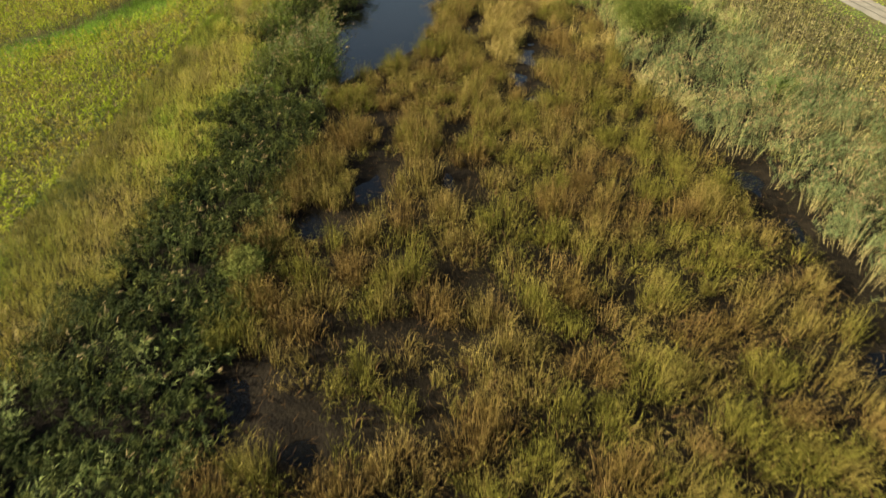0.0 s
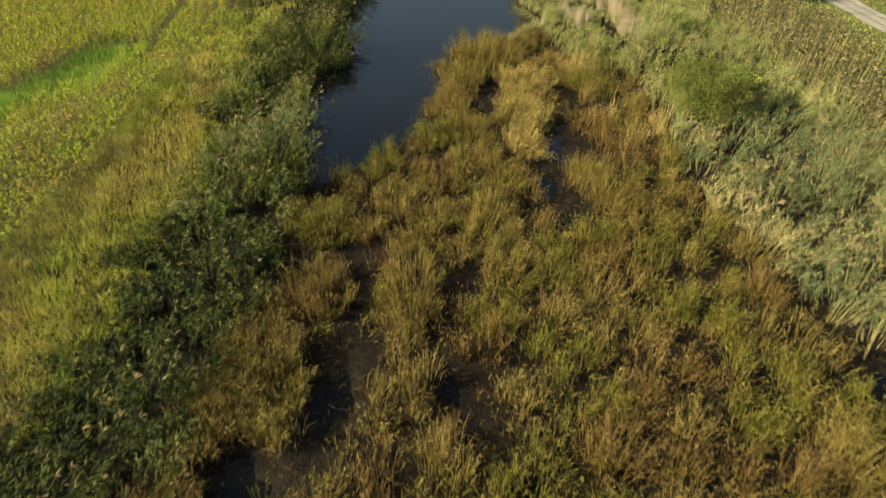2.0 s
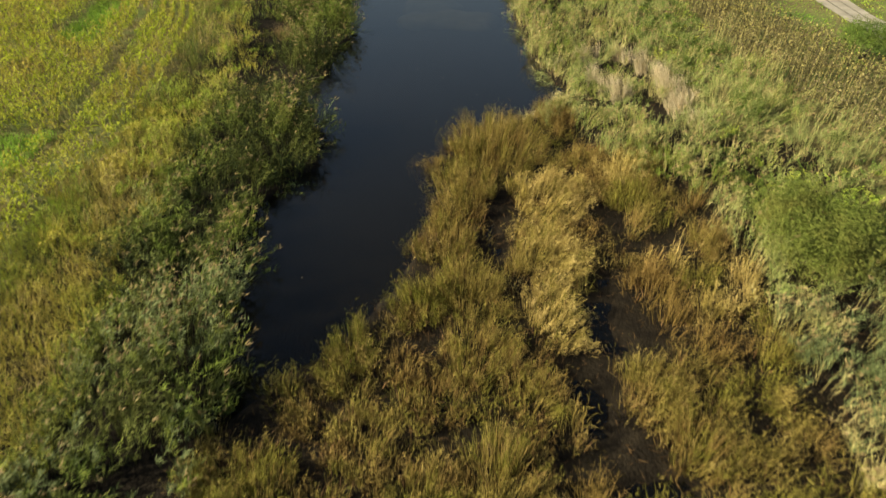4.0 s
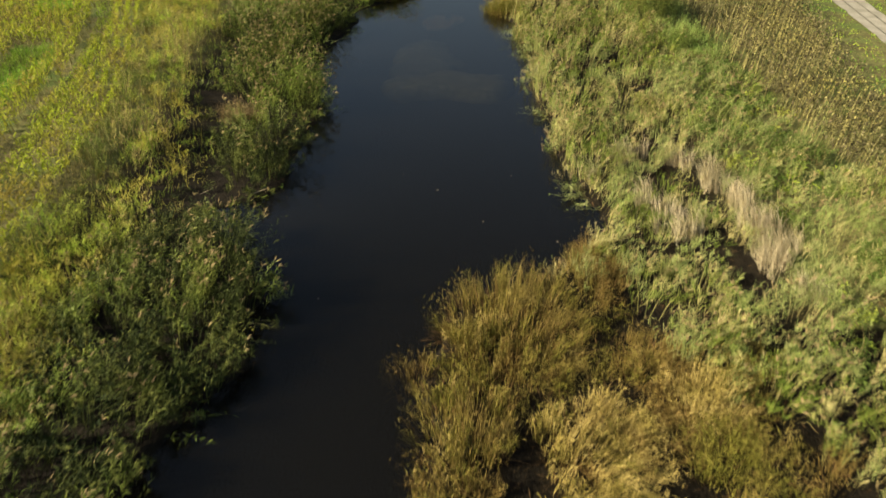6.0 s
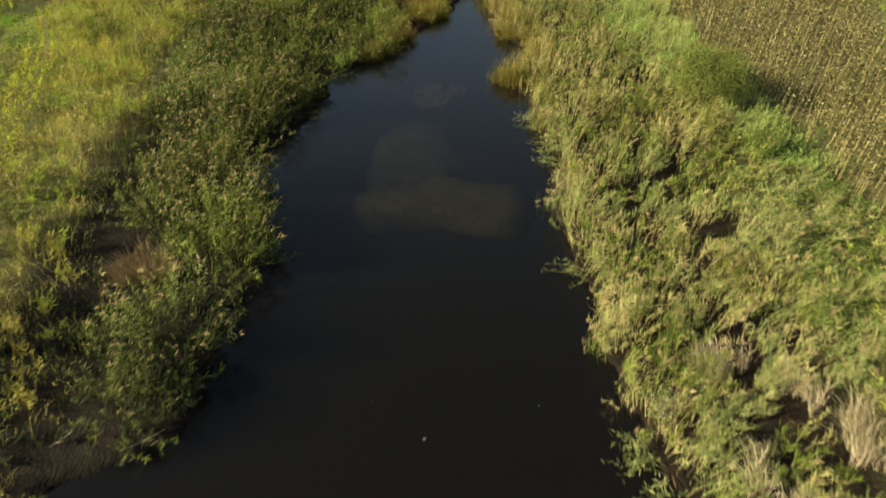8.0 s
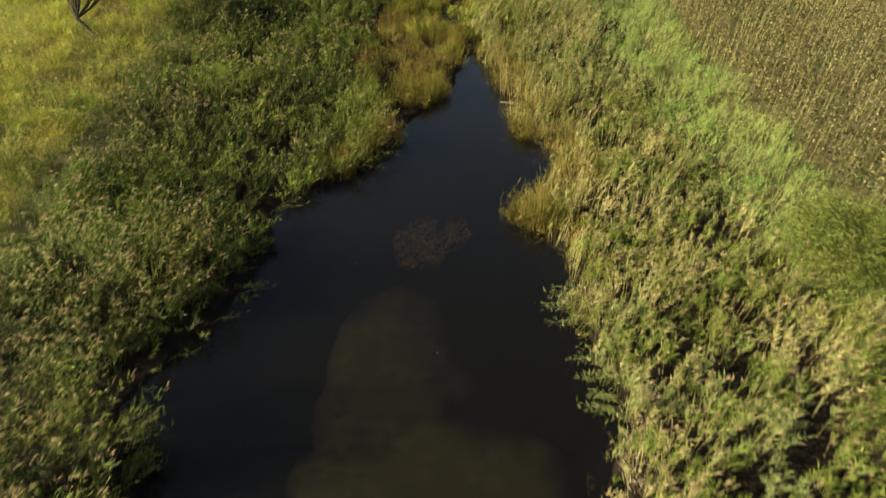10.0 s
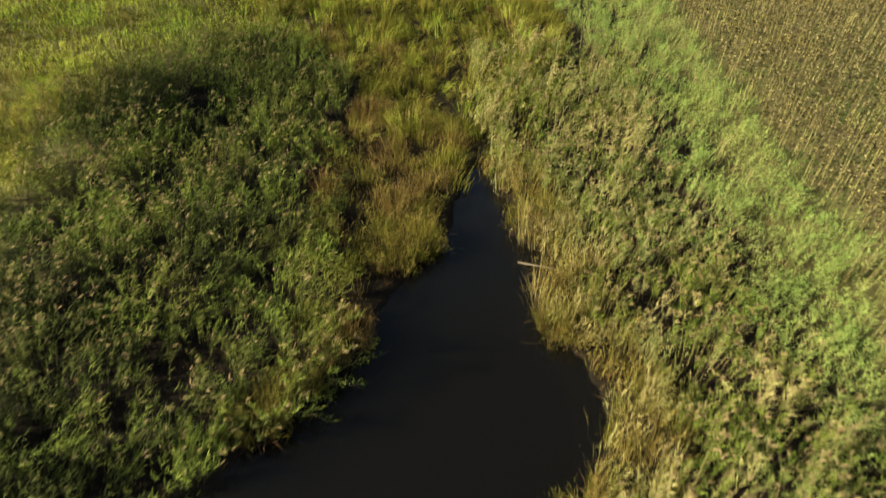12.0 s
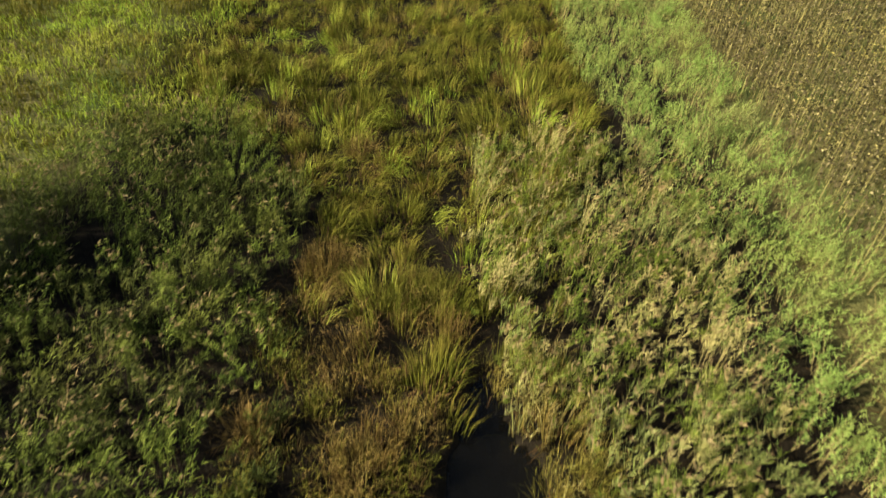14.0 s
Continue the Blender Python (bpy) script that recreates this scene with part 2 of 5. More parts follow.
M_CATTAIL_PALE = leaf("cattail_leaves_pale", [(0.259, 0.2, 0.0582), (0.424, 0.323, 0.104), (0.629, 0.488, 0.186)], (0.341, 0.271, 0.0692), 0.35, 1.4, 0.12)
M_DEAD = leaf("dead_leaves", [(0.0624, 0.036, 0.0144), (0.117, 0.0685, 0.0253), (0.18, 0.107, 0.0432)], (0.078, 0.0504, 0.0216), 0.4, 1.2, 0.0)
M_REED = leaf("reed_leaves", [(0.0266, 0.038, 0.00851), (0.0523, 0.0684, 0.0142), (0.0954, 0.112, 0.0217), (0.18, 0.19, 0.0426)], (0.09, 0.0945, 0.0199), 0.3, 3.5, 0.05)
# darker copy of the reed leaves: the bank's shade is painted into the colour
M_REED_SHADED = leaf("reed_leaves_shaded", [(0.00983, 0.018, 0.00492), (0.0246, 0.0378, 0.00905), (0.0698, 0.082, 0.0164), (0.18, 0.184, 0.0369)], (0.0452, 0.0574, 0.0123), 0.3, 3.5, 0.0)
M_REED_PALE = leaf("reed_leaves_pale", [(0.121, 0.156, 0.0469), (0.193, 0.232, 0.0659), (0.282, 0.303, 0.103), (0.37, 0.368, 0.16)], (0.203, 0.254, 0.061), 0.35, 3.0, 0.1, offset=30.0, plant=0.25)
M_REED_BLUE = leaf("reed_leaves_grey_green", [(0.0752, 0.105, 0.0391), (0.119, 0.153, 0.0563), (0.178, 0.208, 0.0823), (0.254, 0.266, 0.118)], (0.135, 0.168, 0.0626), 0.35, 3.0, 0.1, offset=30.0, plant=0.25)
M_REED_TAN = leaf("reed_leaves_tan", [(0.259, 0.244, 0.0824), (0.408, 0.356, 0.137), (0.568, 0.487, 0.22)], (0.32, 0.345, 0.0961), 0.35, 2.0, 0.1, offset=50.0, plant=0.25)
M_STEM = leaf("reed_stems", [(0.22, 0.19, 0.07), (0.34, 0.28, 0.12)], (0.18, 0.18, 0.05), 0.4, 3.0, 0.0)
M_PLUME = leaf("reed_plumes", [(0.178, 0.127, 0.057), (0.263, 0.196, 0.0935), (0.356, 0.27, 0.134)], (0.246, 0.18, 0.0803), 0.4, 4.0, 0.2, 0.8)
M_STRAW = leaf("dead_reed_straw", [(0.36, 0.293, 0.176), (0.478, 0.4, 0.248), (0.597, 0.514, 0.343)], (0.338, 0.293, 0.154), 0.4, 1.6, 0.1)
M_GRASS = leaf("grass_blades", [(0.296, 0.286, 0.0432), (0.472, 0.426, 0.0679), (0.663, 0.559, 0.124)], (0.433, 0.393, 0.0842), 0.4, 3.5, 0.22)
M_TAN_GRASS = leaf("tan_grass_blades", [(0.297, 0.242, 0.077), (0.462, 0.374, 0.121), (0.605, 0.495, 0.187)], (0.396, 0.374, 0.088), 0.4, 3.0, 0.22)
M_GRASS_FRESH = leaf("fresh_grass_blades", [(0.202, 0.306, 0.0339), (0.337, 0.46, 0.0508), (0.477, 0.573, 0.0786)], (0.465, 0.494, 0.0786), 0.45, 6.0, 0.28)
M_WEED = leaf("weed_blades", [(0.13, 0.25, 0.03), (0.20, 0.34, 0.04), (0.29, 0.42, 0.06)], (0.25, 0.35, 0.05), 0.45, 3.0, 0.4)
M_REED_FAR = leaf("reed_leaves_yellowing", [(0.0428, 0.0686, 0.0104), (0.0853, 0.122, 0.0178), (0.162, 0.211, 0.0322), (0.294, 0.342, 0.0685)], (0.162, 0.172, 0.0322), 0.35, 3.5, 0.12)
M_MAIZE = leaf("maize_leaves", [(0.263, 0.345, 0.0238), (0.351, 0.419, 0.0296), (0.384, 0.441, 0.0381), (0.384, 0.404, 0.0575)], (0.361, 0.292, 0.0593), 0.42, 2.2, 0.5)
M_SUNSTEM = leaf("sunflower_stalks", [(0.247, 0.218, 0.077), (0.409, 0.362, 0.128), (0.533, 0.491, 0.192)], (0.298, 0.258, 0.0899), 0.4, 6.0, 0.0, 0.8, plant=0.12)
M_SUNLEAF = leaf("sunflower_dry_leaves", [(0.053, 0.042, 0.0224), (0.0884, 0.0732, 0.036), (0.132, 0.117, 0.0493)], (0.0867, 0.0697, 0.0325), 0.35, 7.0, 0.05, 0.8, plant=0.12)
M_SUNHEAD = leaf("sunflower_heads", [(0.191, 0.157, 0.0824), (0.308, 0.262, 0.132), (0.403, 0.354, 0.165)], (0.385, 0.333, 0.0872), 0.35, 5.0, 0.0, 0.8, plant=0.12)
M_SEDGE = leaf("sedge_leaves", [(0.0649, 0.0736, 0.00936), (0.126, 0.134, 0.0161), (0.214, 0.208, 0.03)], (0.229, 0.198, 0.0334), 0.35, 1.6, 0.12)
M_BRUSH = leaf("brush_leaves", [(0.206, 0.313, 0.0709), (0.268, 0.393, 0.0929), (0.331, 0.451, 0.115)], (0.357, 0.432, 0.115), 0.45, 3.0, 0.3)
M_WILLOW = leaf("willow_leaves", [(0.0713, 0.0984, 0.017), (0.125, 0.157, 0.0307), (0.197, 0.222, 0.0461)], (0.178, 0.18, 0.0421), 0.4, 1.5, 0.15)
M_NETTLE = leaf("herb_leaves", [(0.0687, 0.119, 0.0203), (0.113, 0.176, 0.0324), (0.169, 0.234, 0.0486)], (0.153, 0.18, 0.0405), 0.4, 2.0, 0.2)
M_DROWNED = leaf("drowned_weed", [(0.224, 0.135, 0.065), (0.364, 0.23, 0.111), (0.504, 0.338, 0.169)], (0.252, 0.162, 0.078), 0.4, 0.6, 0.0, 0.9)
M_DRIFT = leaf("driftwood", [(0.18, 0.145, 0.10), (0.27, 0.22, 0.155)], (0.14, 0.11, 0.075), 0.4, 0.3, 0.0, 0.9)
M_THIN = leaf("thin_brown_foliage", [(0.12, 0.10, 0.03), (0.19, 0.15, 0.05), (0.22, 0.19, 0.05)], (0.14, 0.14, 0.04), 0.4, 1.0)
M_BARK = leaf("bark", [(0.05, 0.04, 0.032), (0.08, 0.065, 0.05)], (0.06, 0.05, 0.04), 0.4, 0.2, 0.0, 0.9)


def ground_material():
    m, n, l, p = material("ground")
    co = n.new("ShaderNodeNewGeometry")
    sep = n.new("ShaderNodeSeparateXYZ")
    l.new(co.outputs["Position"], sep.inputs["Vector"])
    mud = mix(n, l, noise_fac(n, l, 0.5), (0.009, 0.007, 0.0045), (0.02, 0.0155, 0.009))
    litter = mix(n, l, noise_fac(n, l, 0.25, 6.0), (0.09, 0.085, 0.03), (0.19, 0.16, 0.065))
    green = mix(n, l, noise_fac(n, l, 6.0, 5.0), (0.10, 0.14, 0.035), (0.18, 0.17, 0.06))
    dry = mix(n, l, noise_fac(n, l, 2.0, 6.0, 0.4, 0.6), litter, green)
    r = n.new("ShaderNodeMapRange")
    r.inputs["From Min"].default_value, r.inputs["From Max"].default_value = 0.55, 0.85
    l.new(sep.outputs["Z"], r.inputs["Value"])
    c = mix(n, l, r.outputs["Result"], mud, dry)
    under = n.new("ShaderNodeMath")
    under.operation = "LESS_THAN"
    under.inputs[1].default_value = -0.03
    l.new(sep.outputs["Z"], under.inputs[0])
    l.new(mix(n, l, under.outputs[0], c, (0.010, 0.009, 0.007)), p.inputs["Base Color"])
    p.inputs["Roughness"].default_value, p.inputs["Specular IOR Level"].default_value = 0.9, 0.1
    b = n.new("ShaderNodeBump")
    b.inputs["Strength"].default_value, b.inputs["Distance"].default_value = 0.6, 0.06
    l.new(noise_fac(n, l, 0.12, 6.0, 0.2, 0.8), b.inputs["Height"])
    l.new(b.outputs[0], p.inputs["Normal"])
    return m


def water_material():
    """Murky water: a dark mirroring skin through which the bed shows a little."""
    m, n, l, p = material("murky_water")
    p.inputs["Base Color"].default_value = (0.0065, 0.006, 0.005, 1)
    p.inputs["Roughness"].default_value = 0.9
    p.inputs["Specular IOR Level"].default_value = 0.0
    b = n.new("ShaderNodeBump")
    b.inputs["Strength"].default_value, b.inputs["Distance"].default_value = 0.05, 0.02
    l.new(noise_fac(n, l, 0.5, 3.0, 0.2, 0.8), b.inputs["Height"])
    clear = n.new("ShaderNodeBsdfTransparent")
    clear.inputs["Color"].default_value = (0.72, 0.70, 0.55, 1)
    s = n.new("ShaderNodeMixShader")
    s.inputs[0].default_value = 0.38
    l.new(p.outputs[0], s.inputs[1])
    l.new(clear.outputs[0], s.inputs[2])
    gloss = n.new("ShaderNodeBsdfGlossy")
    gloss.inputs["Roughness"].default_value = 0.03
    gloss.inputs["Color"].default_value = (1.0, 0.97, 0.91, 1)
    l.new(b.outputs[0], gloss.inputs["Normal"])
    edge = n.new("ShaderNodeLayerWeight")
    edge.inputs["Blend"].default_value = 0.5
    l.new(b.outputs[0], edge.inputs["Normal"])
    steep = n.new("ShaderNodeMath")
    steep.operation = "POWER"
    steep.inputs[1].default_value = 3.5
    l.new(edge.outputs["Facing"], steep.inputs[0])
    amount = n.new("ShaderNodeMath")
    amount.operation = "MULTIPLY_ADD"
    amount.inputs[1].default_value, amount.inputs[2].default_value = 0.95, 0.018
    l.new(steep.outputs[0], amount.inputs[0])
    skin = n.new("ShaderNodeMixShader")
    l.new(amount.outputs[0], skin.inputs[0])
    l.new(s.outputs[0], skin.inputs[1])
    l.new(gloss.outputs[0], skin.inputs[2])
    l.new(skin.outputs[0], n["Material Output"].inputs["Surface"])
    return m


def track_material(worn=False):
    m, n, l, p = material("pale_gravel" if not worn else "worn_gravel")
    c = mix(n, l, noise_fac(n, l, 1.2, 6.0), (0.25, 0.225, 0.165), (0.38, 0.345, 0.265))
    if worn:
        c = mix(n, l, noise_fac(n, l, 0.9, 4.0), (0.10, 0.09, 0.06), (0.2, 0.18, 0.12))
    c = mix(n, l, noise_fac(n, l, 0.08, 4.0, 0.5, 0.7), c, (0.28, 0.25, 0.19))
    l.new(c, p.inputs["Base Color"])
    p.inputs["Roughness"].default_value = 0.95
    return m


def silt_material():
    """Pale silt, with the dimming of deeper murky water mixed into its colour."""
    m, n, l, p = material("pale_silt")
    c = mix(n, l, noise_fac(n, l, 0.5, 6.0, 0.4, 0.6), (0.10, 0.092, 0.044), (0.175, 0.158, 0.077))
    c = mix(n, l, noise_fac(n, l, 1.8, 3.0), c, (0.115, 0.098, 0.045))
    co = n.new("ShaderNodeNewGeometry")
    sep = n.new("ShaderNodeSeparateXYZ")
    l.new(co.outputs["Position"], sep.inputs["Vector"])
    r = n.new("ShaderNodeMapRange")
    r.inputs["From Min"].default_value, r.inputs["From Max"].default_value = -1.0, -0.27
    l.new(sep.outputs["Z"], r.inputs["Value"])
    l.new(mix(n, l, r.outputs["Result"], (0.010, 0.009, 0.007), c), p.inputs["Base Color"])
    p.inputs["Roughness"].default_value = 0.9
    return m


M_GROUND, M_WATER, M_TRACK, M_RUT, M_SILT = ground_material(), water_material(), track_material(), track_material(True), silt_material()


# ---- mesh helpers ----
def raw_mesh(name, verts, quads, tris, mat):
    """A mesh from arrays of corners, four-cornered and three-cornered faces."""
    me = bpy.data.meshes.new(name)
    verts = np.asarray(verts, np.float32).reshape(-1, 3)
    quads, tris = np.asarray(quads, np.int32).reshape(-1, 4), np.asarray(tris, np.int32).reshape(-1, 3)
    loops = np.concatenate([quads.ravel(), tris.ravel()])
    starts = np.concatenate([np.arange(len(quads)) * 4, len(quads) * 4 + np.arange(len(tris)) * 3])
    me.vertices.add(len(verts))
    me.vertices.foreach_set("co", verts.ravel())
    me.loops.add(len(loops))
    me.loops.foreach_set("vertex_index", loops)
    me.polygons.add(len(starts))
    me.polygons.foreach_set("loop_start", starts.astype(np.int32))
    me.update(calc_edges=True)
    me.materials.append(mat)
    return me


def part(name, me, parent=None, label="", kind=""):
    ob = new(name, me)
    ob.parent = parent
    return tagged(ob, label, kind=kind)


def thing(name, label, category, group="", kind="", at=(0, 0, 0)):
    ob = new(name)
    ob.location = at
    ob.empty_display_size = 0.2
    return tagged(ob, label, category, group, kind)


class Heap:
    """Gathers many strips and leaves into one mesh."""

    def __init__(self):
        self.v, self.q, self.t, self.n = [], [], [], 0

    def blades(self, base, height, width, lean, bend=1.8, turn=None):
        """Upright tapered blades with one bend: base (n,3), lean (n,2) is how far the tip is carried aside."""
        k = len(base)
        a = rng.random(k) * np.pi * 2 if turn is None else turn
        side = np.stack([np.cos(a), np.sin(a), 0 * a], 1) * (width / 2)[:, None]
        mid, tip = base.copy(), base.copy()
        drop = np.minimum(0.5, (lean ** 2).sum(1) / (height ** 2 + 1e-6) * 0.5)
        mid[:, :2] += lean * 0.55 ** bend
        mid[:, 2] += height * 0.55
        tip[:, :2] += lean
        tip[:, 2] += height * (1 - drop)
        v = np.stack([base - side, base + side, mid - side * 0.9, mid + side * 0.9, tip], 1)
        i = self.n + np.arange(k)[:, None] * 5
        self.v.append(v.reshape(-1, 3))
        self.q.append(i + np.array([0, 1, 3, 2]))
        self.t.append(i + np.array([2, 3, 4]))
        self.n += 5 * k

    def leaves(self, root, way, length, width, droop):
        """Folded lance-shaped leaves: they start at root, go along way (n,3) and droop."""
        k = len(root)
        flat = np.stack([-way[:, 1], way[:, 0], 0 * way[:, 0]], 1)
        flat /= np.linalg.norm(flat, axis=1)[:, None] + 1e-6
        flat[:, 2] = rng.normal(0, 0.5, k)
        side = flat * (width / 2)[:, None]
        mid = root + way * (length * 0.45)[:, None]
        tip = root + way * length[:, None]
        tip[:, 2] -= droop * length
        v = np.stack([root, mid - side, tip, mid + side], 1)
        i = self.n + np.arange(k)[:, None] * 4
        self.v.append(v.reshape(-1, 3))
        self.q.append(i + np.array([0, 1, 2, 3]))
        self.n += 4 * k

    def mesh(self, name, mat):
        return raw_mesh(name, np.concatenate(self.v), np.concatenate(self.q) if self.q else np.zeros((0, 4)), np.concatenate(self.t) if self.t else np.zeros((0, 3)), mat)


def sow(x0, x1, y0, y1, per_m2, keep):
    """Random places in a box, kept with the chance keep(x, y); with the ground's height."""
    k = int((x1 - x0) * (y1 - y0) * per_m2)
    x, y = rng.uniform(x0, x1, k), rng.uniform(y0, y1, k)
    on = rng.random(k) < keep(x, y)
    x, y = x[on], y[on]
    return np.stack([x, y, ground_height(x, y)], 1)


def tufts(x0, x1, y0, y1, per_m2, each, keep, spread):
    """Places in tufts: the tuft's middle for each place, the place itself, and which tuft it belongs to."""
    c = sow(x0, x1, y0, y1, per_m2, keep)
    who = np.repeat(np.arange(len(c)), rng.integers(max(1, each // 2), each + each // 2 + 1, len(c)))
    p = c[who].copy()
    p[:, :2] += rng.normal(0, spread, (len(p), 2))
    p[:, 2] = ground_height(p[:, 0], p[:, 1]) - 0.02
    return c, p, who


def dirs(k, up, spread, toward=None, pull=0.0):
    """k unit ways that rise by up, in all directions or pulled to one side."""
    a = rng.uniform(0, 2 * np.pi, k)
    w = np.stack([np.cos(a), np.sin(a), np.full(k, up) + rng.normal(0, spread, k)], 1)
    if toward is not None:
        w[:, 0] += toward[0] * pull
        w[:, 1] += toward[1] * pull
    return w / np.linalg.norm(w, axis=1)[:, None]


def grid_sheet(name, xs, ys, height, mat):
    gx, gy = np.meshgrid(xs, ys)
    v = np.stack([gx, gy, height(gx, gy)], 2).reshape(-1, 3)
    i = (np.arange(len(ys) - 1)[:, None] * len(xs) + np.arange(len(xs) - 1)[None]).ravel()[:, None]
    me = raw_mesh(name, v, i + np.array([0, 1, len(xs) + 1, len(xs)]), np.zeros((0, 3)), mat)
    me.polygons.foreach_set("use_smooth", np.ones(len(me.polygons), bool))
    return me


# ---- ground, water, track ----
xs = np.concatenate([[-1500, -700, -300, -150, -90, -65], np.arange(-50, -16, 1.0), np.arange(-16, 24, 0.4), np.arange(24, 55, 1.5), [65, 90, 150, 300, 700, 1500]])
ys = np.concatenate([[-1500, -700, -300, -120, -60, -30, -10], np.arange(0, 126, 0.45), np.arange(126, 190, 2.0), [210, 260, 350, 700, 1500]])
tagged(part("ground", grid_sheet("ground", xs, ys, ground_height, M_GROUND)), "dark muddy marsh ground rising to weedy field soil", "ground", kind="structure")
water = part("water", grid_sheet("water", np.linspace(-14, 22, 13), np.linspace(-30, 124, 40), lambda x, y: 0 * x, M_WATER))
tagged(water, "still dark brown ditch water mirroring the sky", "water", kind="structure")


def shoal_height(x, y):
    """A low silt bank under the water, with a steep edge to the south and east."""
    x, y = x + 2.2 * (fnoise(x, y, 2.6, 223) - 0.5), y + 2.2 * (fnoise(x, y, 2.6, 225) - 0.5)
    bar = 1.0 - ((x - 1.1) / 5.9) ** 4 - ((y - 86.3 + 0.1 * np.maximum(x, 0)) / 3.1) ** 2
    stem = 1.0 - ((x + 1.0) / 3.7) ** 2 - ((y - 91.0) / 7.4) ** 2
    a, b = np.clip(1.1 * bar, 0, 1), np.clip(1.0 * stem, 0, 1)
    a, b = a * a * (3 - 2 * a), b * b * (3 - 2 * b)
    return -1.1 + np.maximum(0.84 * a, 0.62 * b) - 0.1 * fnoise(x, y, 0.8, 227)


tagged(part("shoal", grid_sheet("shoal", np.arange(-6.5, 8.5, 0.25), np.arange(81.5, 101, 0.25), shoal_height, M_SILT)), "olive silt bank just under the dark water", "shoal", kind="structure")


def track_sheet(name, off, half, lift, mat):
    ys_ = np.arange(-40, 172, 1.0)
    cols = np.linspace(-half, half, 5)
    gx = track_middle(ys_)[:, None] + off + cols[None] * (1 + 0.25 * (vnoise(ys_, 0 * ys_ + off, 1.5, 41)[:, None] - 0.5))
    gy = np.repeat(ys_[:, None], 5, 1)
    z = ground_height(gx, gy) + lift
    v = np.stack([gx, gy, z], 2).reshape(-1, 3)
    i = (np.arange(len(ys_) - 1)[:, None] * 5 + np.arange(4)[None]).ravel()[:, None]
    return raw_mesh(name, v, i + np.array([0, 1, 6, 5]), np.zeros((0, 3)), mat)


road = thing("road", "pale gravel farm track with two narrow worn wheel lines", "track", kind="structure")
part("gravel", track_sheet("gravel", 0.0, 1.4, 0.05, M_TRACK), road)
part("wheel_rut", track_sheet("wheel_rut", -0.5, 0.1, 0.06, M_RUT), road, "dark worn wheel line")
part("wheel_rut", track_sheet("wheel_rut", 0.55, 0.1, 0.06, M_RUT), road, "dark worn wheel line")

# ---- plants ----
WIND = (0.75, 0.45)


CLUMP_LABELS = {"cattail_leaves": "olive and straw bulrush clump rooted in dark mud", "cattail_leaves_green": "yellow-green bulrush clump rooted in dark mud", "cattail_leaves_pale": "straw-coloured bulrush clump rooted in dark mud", "cattail_leaves_rust": "rusty brown bulrush clump rooted in dark mud"}


